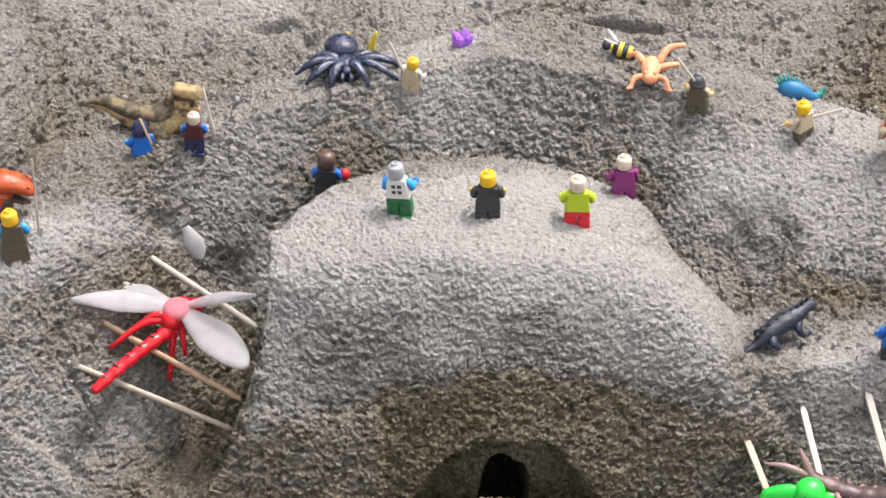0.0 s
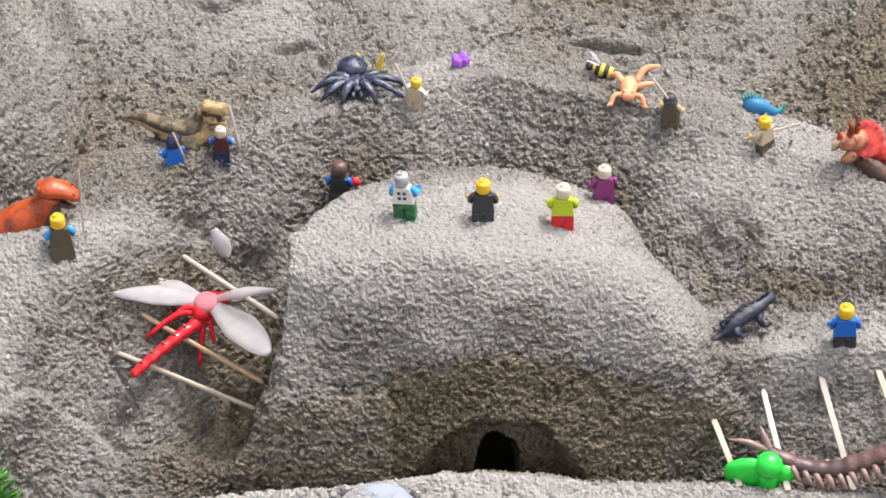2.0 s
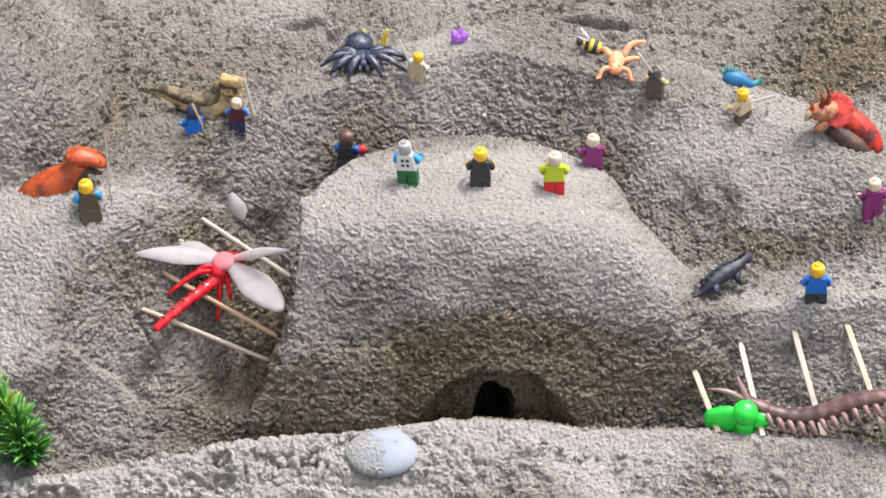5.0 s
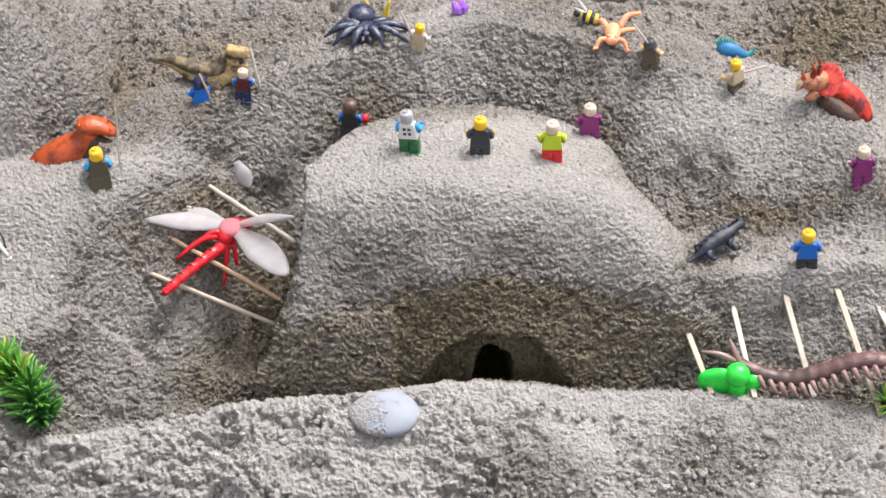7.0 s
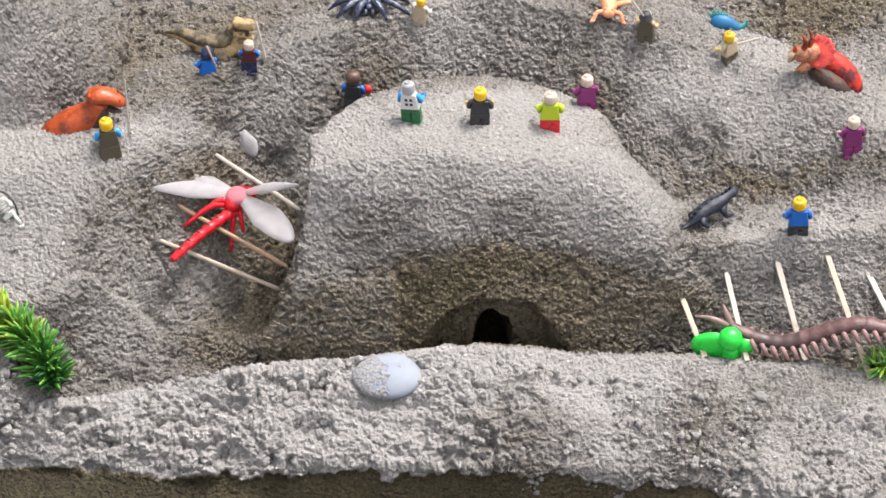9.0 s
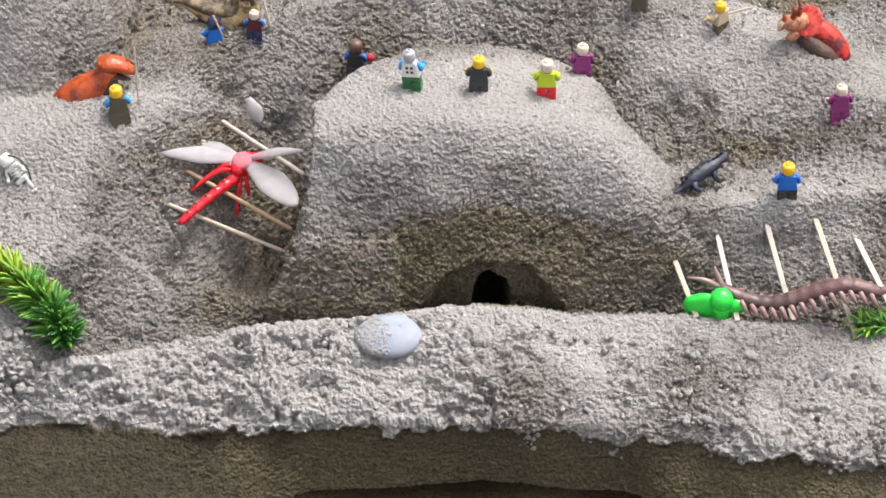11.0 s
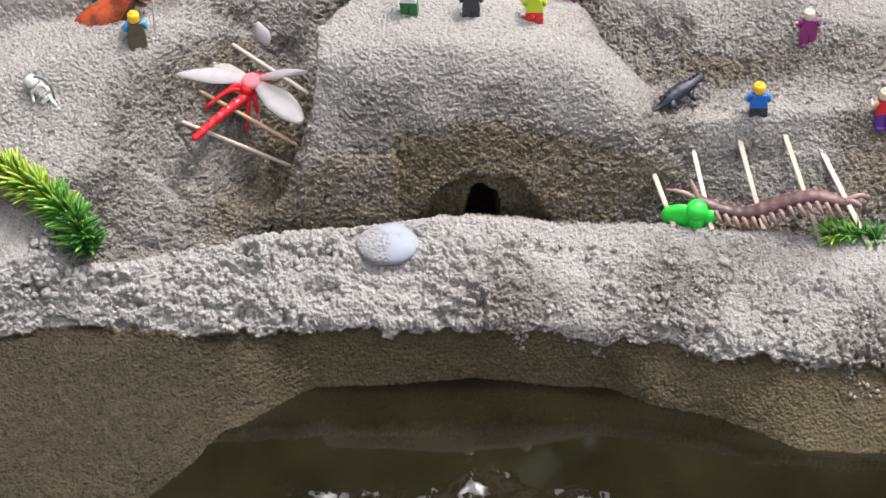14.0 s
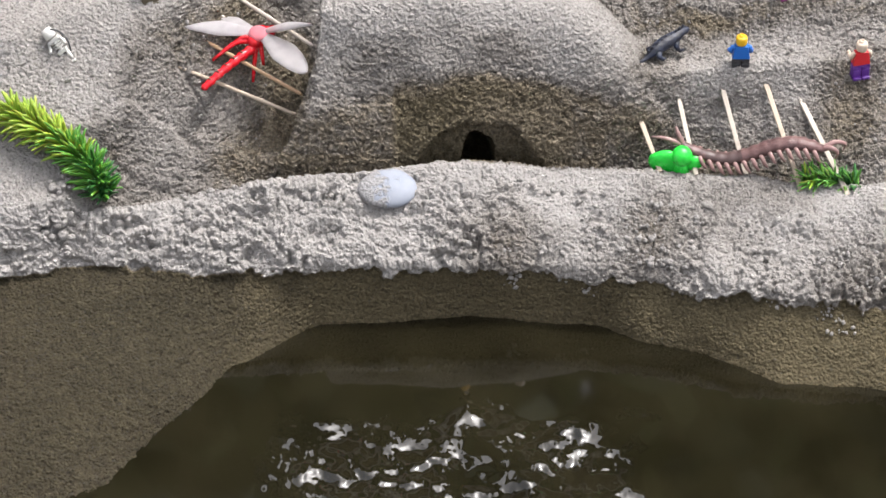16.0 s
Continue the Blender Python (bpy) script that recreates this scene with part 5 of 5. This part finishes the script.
def plant(label, line, count, shade, seed, tilt=(35, 65), scale=1.0):
    """A plastic water plant: a stem with rows of needle leaves."""
    rng = random.Random(seed)
    base = Vector(line[0])
    at = thing("water_plant", label, "plant", Matrix.Translation(base))
    pts = spline([Vector(p) - base for p in line], 40)
    limb("stem", at, pts, [0.0015 - 0.0008 * i / 39 for i in range(40)], [LEAVES[0]], seg=6)
    for i in range(count):
        t = (i + rng.random()) / count
        j = min(int(t * 39), 38)
        p = pts[j].lerp(pts[j + 1], t * 39 - j)
        way = (pts[j + 1] - pts[j]).normalized()
        side = way.orthogonal().normalized()
        side.rotate(Matrix.Rotation(rng.uniform(0, 2 * math.pi), 3, way))
        a = radians(rng.uniform(*tilt))
        out = way * math.cos(a) + side * math.sin(a)
        ob = new("leaf", LEAF_MESH[min(2, max(0, int(shade(t) + rng.uniform(-0.5, 0.5))))])
        ob.parent = at
        s = rng.uniform(0.75, 1.2) * scale
        ob.matrix_basis = Matrix.Translation(p) @ out.to_track_quat("X", "Z").to_matrix().to_4x4() @ pose(0, 0, 0, rng.uniform(-40, 40)) @ Matrix.Diagonal((s, s * 0.85, s, 1))
    return at


plant("green plastic water plant with yellow-green tips", [(-0.2843, -0.1580, 0.0896), (-0.2953, -0.1580, 0.1209), (-0.3213, -0.1460, 0.1438), (-0.3641, -0.1240, 0.1555)], 640, lambda t: 0.6 + 2.5 * t, 3, (22, 70), 1.7)
PX, PY = 0.3348, -0.1414
plant("low tuft of green plastic water plant behind the bank", [(PX + 0.032, PY + 0.006, 0.084), (PX + 0.010, PY + 0.005, 0.092), (PX - 0.018, PY + 0.008, 0.091)], 190, lambda t: 0.9 + 0.9 * t, 4, (25, 95), 1.25)


def skeleton_figure():
    p = Vector((-0.3154, -0.0637, 0.1720))
    k = Kit()
    mm = 0.001
    k.lathe([(3.2 * mm, 28 * mm), (4.7 * mm, 28.6 * mm), (5.2 * mm, 30.5 * mm), (5.1 * mm, 35 * mm), (4.2 * mm, 37 * mm), (1.4 * mm, 37.6 * mm)], Matrix(), 0, 18)
    k.box((11 * mm, 5 * mm, 3 * mm), pose(0, 0, 25.5 * mm), 0)
    for z in (22.6, 20.2, 17.8):
        k.tube([(-4.2 * mm, 0, z * mm), (0, -2.4 * mm, z * mm), (4.2 * mm, 0, z * mm)], [0.9 * mm] * 3, 0, 8)
    k.tube([(0, 0, 13 * mm), (0, 0, 27 * mm)], [1.6 * mm, 1.6 * mm], 0, 8)
    k.box((9 * mm, 5 * mm, 3.4 * mm), pose(0, 0, 13 * mm), 0)
    for s in (-1, 1):
        k.tube([(3 * s * mm, 0, 12 * mm), (3.2 * s * mm, 0, 1 * mm)], [1.5 * mm, 1.5 * mm], 0, 8)
        k.box((3.6 * mm, 6.5 * mm, 2 * mm), pose(3.2 * s * mm, -1 * mm, 1 * mm), 0)
        k.tube([(5.5 * s * mm, 0, 25.5 * mm), (7.4 * s * mm, -1.5 * mm, 20.5 * mm), (7.8 * s * mm, -6 * mm, 18.5 * mm)], [1.3 * mm, 1.2 * mm, 1.4 * mm], 0, 8)
    k.tube(spline([(8 * mm, -7 * mm, 10 * mm), (12 * mm, -7 * mm, 20 * mm), (11 * mm, -7 * mm, 30 * mm), (6 * mm, -7 * mm, 36 * mm)], 9), [0.8 * mm] * 9, 1, 8)
    ob = k.link("toy_figure", [WHITE, DARK], m=pose(p.x, p.y, floor_at(p.x, p.y) - 0.005, -20, -36, 10))
    return tagged(ob, "bone-white toy figure holding a dark bow", "toy figure", group="toy block figures on the sand")


skeleton_figure()


# ---- loose clods and crumbs ----
def clods(name, label, seed, spots, material, pale=0.0):
    """Many uneven crumbs of sand as one mesh; spots: (x, y, z, radius)."""
    rng = np.random.default_rng(seed)
    ico = bmesh.new()
    bmesh.ops.create_icosphere(ico, subdivisions=1, radius=1)
    base = np.array([v.co[:] for v in ico.verts])
    tri = np.array([[v.index for v in f.verts] for f in ico.faces])
    ico.free()
    n = len(spots)
    shape = base[None] * (1 + rng.uniform(-0.32, 0.28, (n, len(base), 1))) * rng.uniform(0.7, 1.25, (n, 1, 3))
    verts = shape * spots[:, None, 3:4] + spots[:, None, :3]
    faces = (tri[None] + (np.arange(n) * len(base))[:, None, None]).reshape(-1, 3)
    me = bpy.data.meshes.new(name)
    me.from_pydata(verts.reshape(-1, 3).tolist(), [], faces.tolist())
    me.materials.append(material)
    me.shade_smooth()
    me.attributes.new("pale", "FLOAT", "POINT").data.foreach_set("value", np.full(n * len(base), pale, np.float32))
    return tagged(new(name, me), label, "sand", kind="stuff")


def crumb_material(name, a, b):
    m = Nodes(name)
    p = m.pos()
    r = m.node("ShaderNodeNewGeometry").outputs["Random Per Island"]
    g = m.noise(p, 420, 4, 0.65)
    c = m.mix(m.band(g, 0.33, 0.67), a, b)
    c = m.mix(m.band(r, 0.0, 1.0, 0.0, 0.45), c, tuple(v * 0.6 for v in b))
    return m.done(c, 0.92, m.bump(g, 1.0, 0.003), Specular_IOR_Level=0.3)


def scatter_clods():
    rng = np.random.default_rng(11)
    # dry crust along the bank, thicker near its broken front edge
    n = 2600
    x = rng.uniform(-0.42, 0.44, n)
    yf = np.interp(x, [-0.6, -0.30, -0.1, 0.03, 0.13, 0.29, 0.6], [-0.24, -0.206, -0.2, -0.200, -0.206, -0.24, -0.27])
    y = yf + 0.005 + 0.058 * rng.random(n) ** 1.5
    patch = rough_noise(x, y, 0 * x, 0.035, 31) + 0.5 * ramp(0.05, -0.02, x) * ramp(0.03, 0.0, y - yf)
    keep = patch > -0.15
    x, y = x[keep], y[keep]
    r = (0.0008 + 0.0026 * rng.random(len(x)) ** 3) * (1 + 0.35 * ramp(0.05, -0.1, x))
    z = land(x, y) + 0.0022 + 0.1 * r
    # clods that cling to the damp face below the crust's edge
    n = 900
    cx = rng.uniform(0.02, 0.44, n)
    top = np.interp(cx, [-0.6, -0.30, -0.1, 0.03, 0.13, 0.29, 0.6], [-0.24, -0.206, -0.2, -0.200, -0.206, -0.24, -0.27])
    cy = top - (top - np.interp(cx, SHORE_X, SHORE_Y)) * (0.05 + 0.42 * rng.random(n) ** 2)
    keep = rough_noise(cx, cy, 0 * cx, 0.022, 35) > 0.12
    cx, cy = cx[keep], cy[keep]
    cr = 0.0007 + 0.0020 * rng.random(len(cx)) ** 3
    x, y, z, r = np.append(x, cx), np.append(y, cy), np.append(z, land(cx, cy) + 0.0006), np.append(r, cr)
    clods("sand_clods", "loose pale clods of dry sand on the bank", 12, np.stack([x, y, z, r], 1), SAND, 0.9)
    # crumbs over the rest of the ground
    n = 5200
    x, y = rng.uniform(-0.42, 0.44, n), rng.uniform(-0.13, 0.26, n)
    slope = np.abs(land(x, y + 0.004) - land(x, y - 0.004)) / 0.008
    keep = (slope < 1.1) & ((y > 0.09) | (np.abs(x - 0.016) > 0.165)) & (rough_noise(x, y, 0 * x, 0.05, 33) > -0.25)
    x, y = x[keep], y[keep]
    r = 0.0006 + 0.0016 * rng.random(len(x)) ** 3
    z = land(x, y) + 0.0005 + 0.3 * r
    clods("sand_crumbs", "fine grey crumbs strewn over the sand", 13, np.stack([x, y, z, r], 1), crumb_material("grey crumbs", (0.22, 0.205, 0.187), (0.36, 0.342, 0.322)))


scatter_clods()


# ---- trees added beyond the sand to block the sky, seen only mirrored in the water ----
def bark_material():
    m = Nodes("bark")
    g = m.noise(m.obj(), 9, 5, 0.65)
    return m.done(m.mix(m.band(g, 0.35, 0.7), (0.07, 0.05, 0.035), (0.16, 0.12, 0.085)), 0.9, m.bump(g, 0.6, 0.05))


def foliage_material():
    m = Nodes("tree foliage")
    r = m.node("ShaderNodeNewGeometry").outputs["Random Per Island"]
    return m.done(m.mix(r, (0.025, 0.05, 0.012), (0.08, 0.12, 0.03)), 0.6)


BARK, FOLIAGE = bark_material(), foliage_material()


def tree(x, y, height, spread_, seed):
    rng = np.random.default_rng(seed)
    at = thing("tree", "tall leafy tree added out of view to darken the mirrored sky", "tree", pose(x, y, 0.35))
    k = Kit()
    k.tube([(0, 0, -0.1), (0.1, 0, height * 0.3), (0.0, 0.1, height * 0.6), (0.1, 0, height * 0.9)], [0.28, 0.22, 0.15, 0.04], 0, 12)
    for i in range(9):
        a, h = i * 2.4, height * (0.3 + 0.06 * i)
        d = spread_ * 0.75
        k.tube([(0, 0, h), (d * 0.5 * math.cos(a), d * 0.5 * math.sin(a), h + 0.6), (d * math.cos(a), d * math.sin(a), h + 0.9)], [0.1, 0.06, 0.02], 0, 7)
    k.link("trunk", [BARK], at)
    n = 16000
    u = rng.normal(size=(n, 3))
    u /= np.linalg.norm(u, axis=1)[:, None]
    rad = rng.random(n) ** 0.45
    c = u * rad[:, None] * [spread_, spread_, height * 0.46] + [0, 0, height * 0.56]
    lump = rough_noise(c[:, 0], c[:, 1], c[:, 2], 0.9, seed)
    c = c[lump > -0.35]
    n = len(c)
    size = rng.uniform(0.10, 0.22, n)
    e1 = rng.normal(size=(n, 3))
    e1 /= np.linalg.norm(e1, axis=1)[:, None]
    e2 = np.cross(e1, rng.normal(size=(n, 3)))
    e2 /= np.linalg.norm(e2, axis=1)[:, None]
    quad = np.stack([c - e1 * size[:, None], c + e2 * size[:, None] * 0.6, c + e1 * size[:, None], c - e2 * size[:, None] * 0.6], 1)
    me = bpy.data.meshes.new("crown")
    me.from_pydata(quad.reshape(-1, 3).tolist(), [], np.arange(n * 4).reshape(-1, 4).tolist())
    me.materials.append(FOLIAGE)
    ob = new("crown", me)
    ob.parent = at
    return at


# heights and gaps set how much sky the water mirrors
for x, y, h, s, seed in ((-7.0, 10.0, 12.5, 3.2, 1), (-2.9, 9.4, 13.0, 2.5, 2), (0.5, 9.0, 8.4, 2.2, 3), (3.2, 9.5, 13.0, 2.5, 4), (7.6, 10.2, 12.5, 3.2, 5)):
    tree(x, y, h, s, seed)
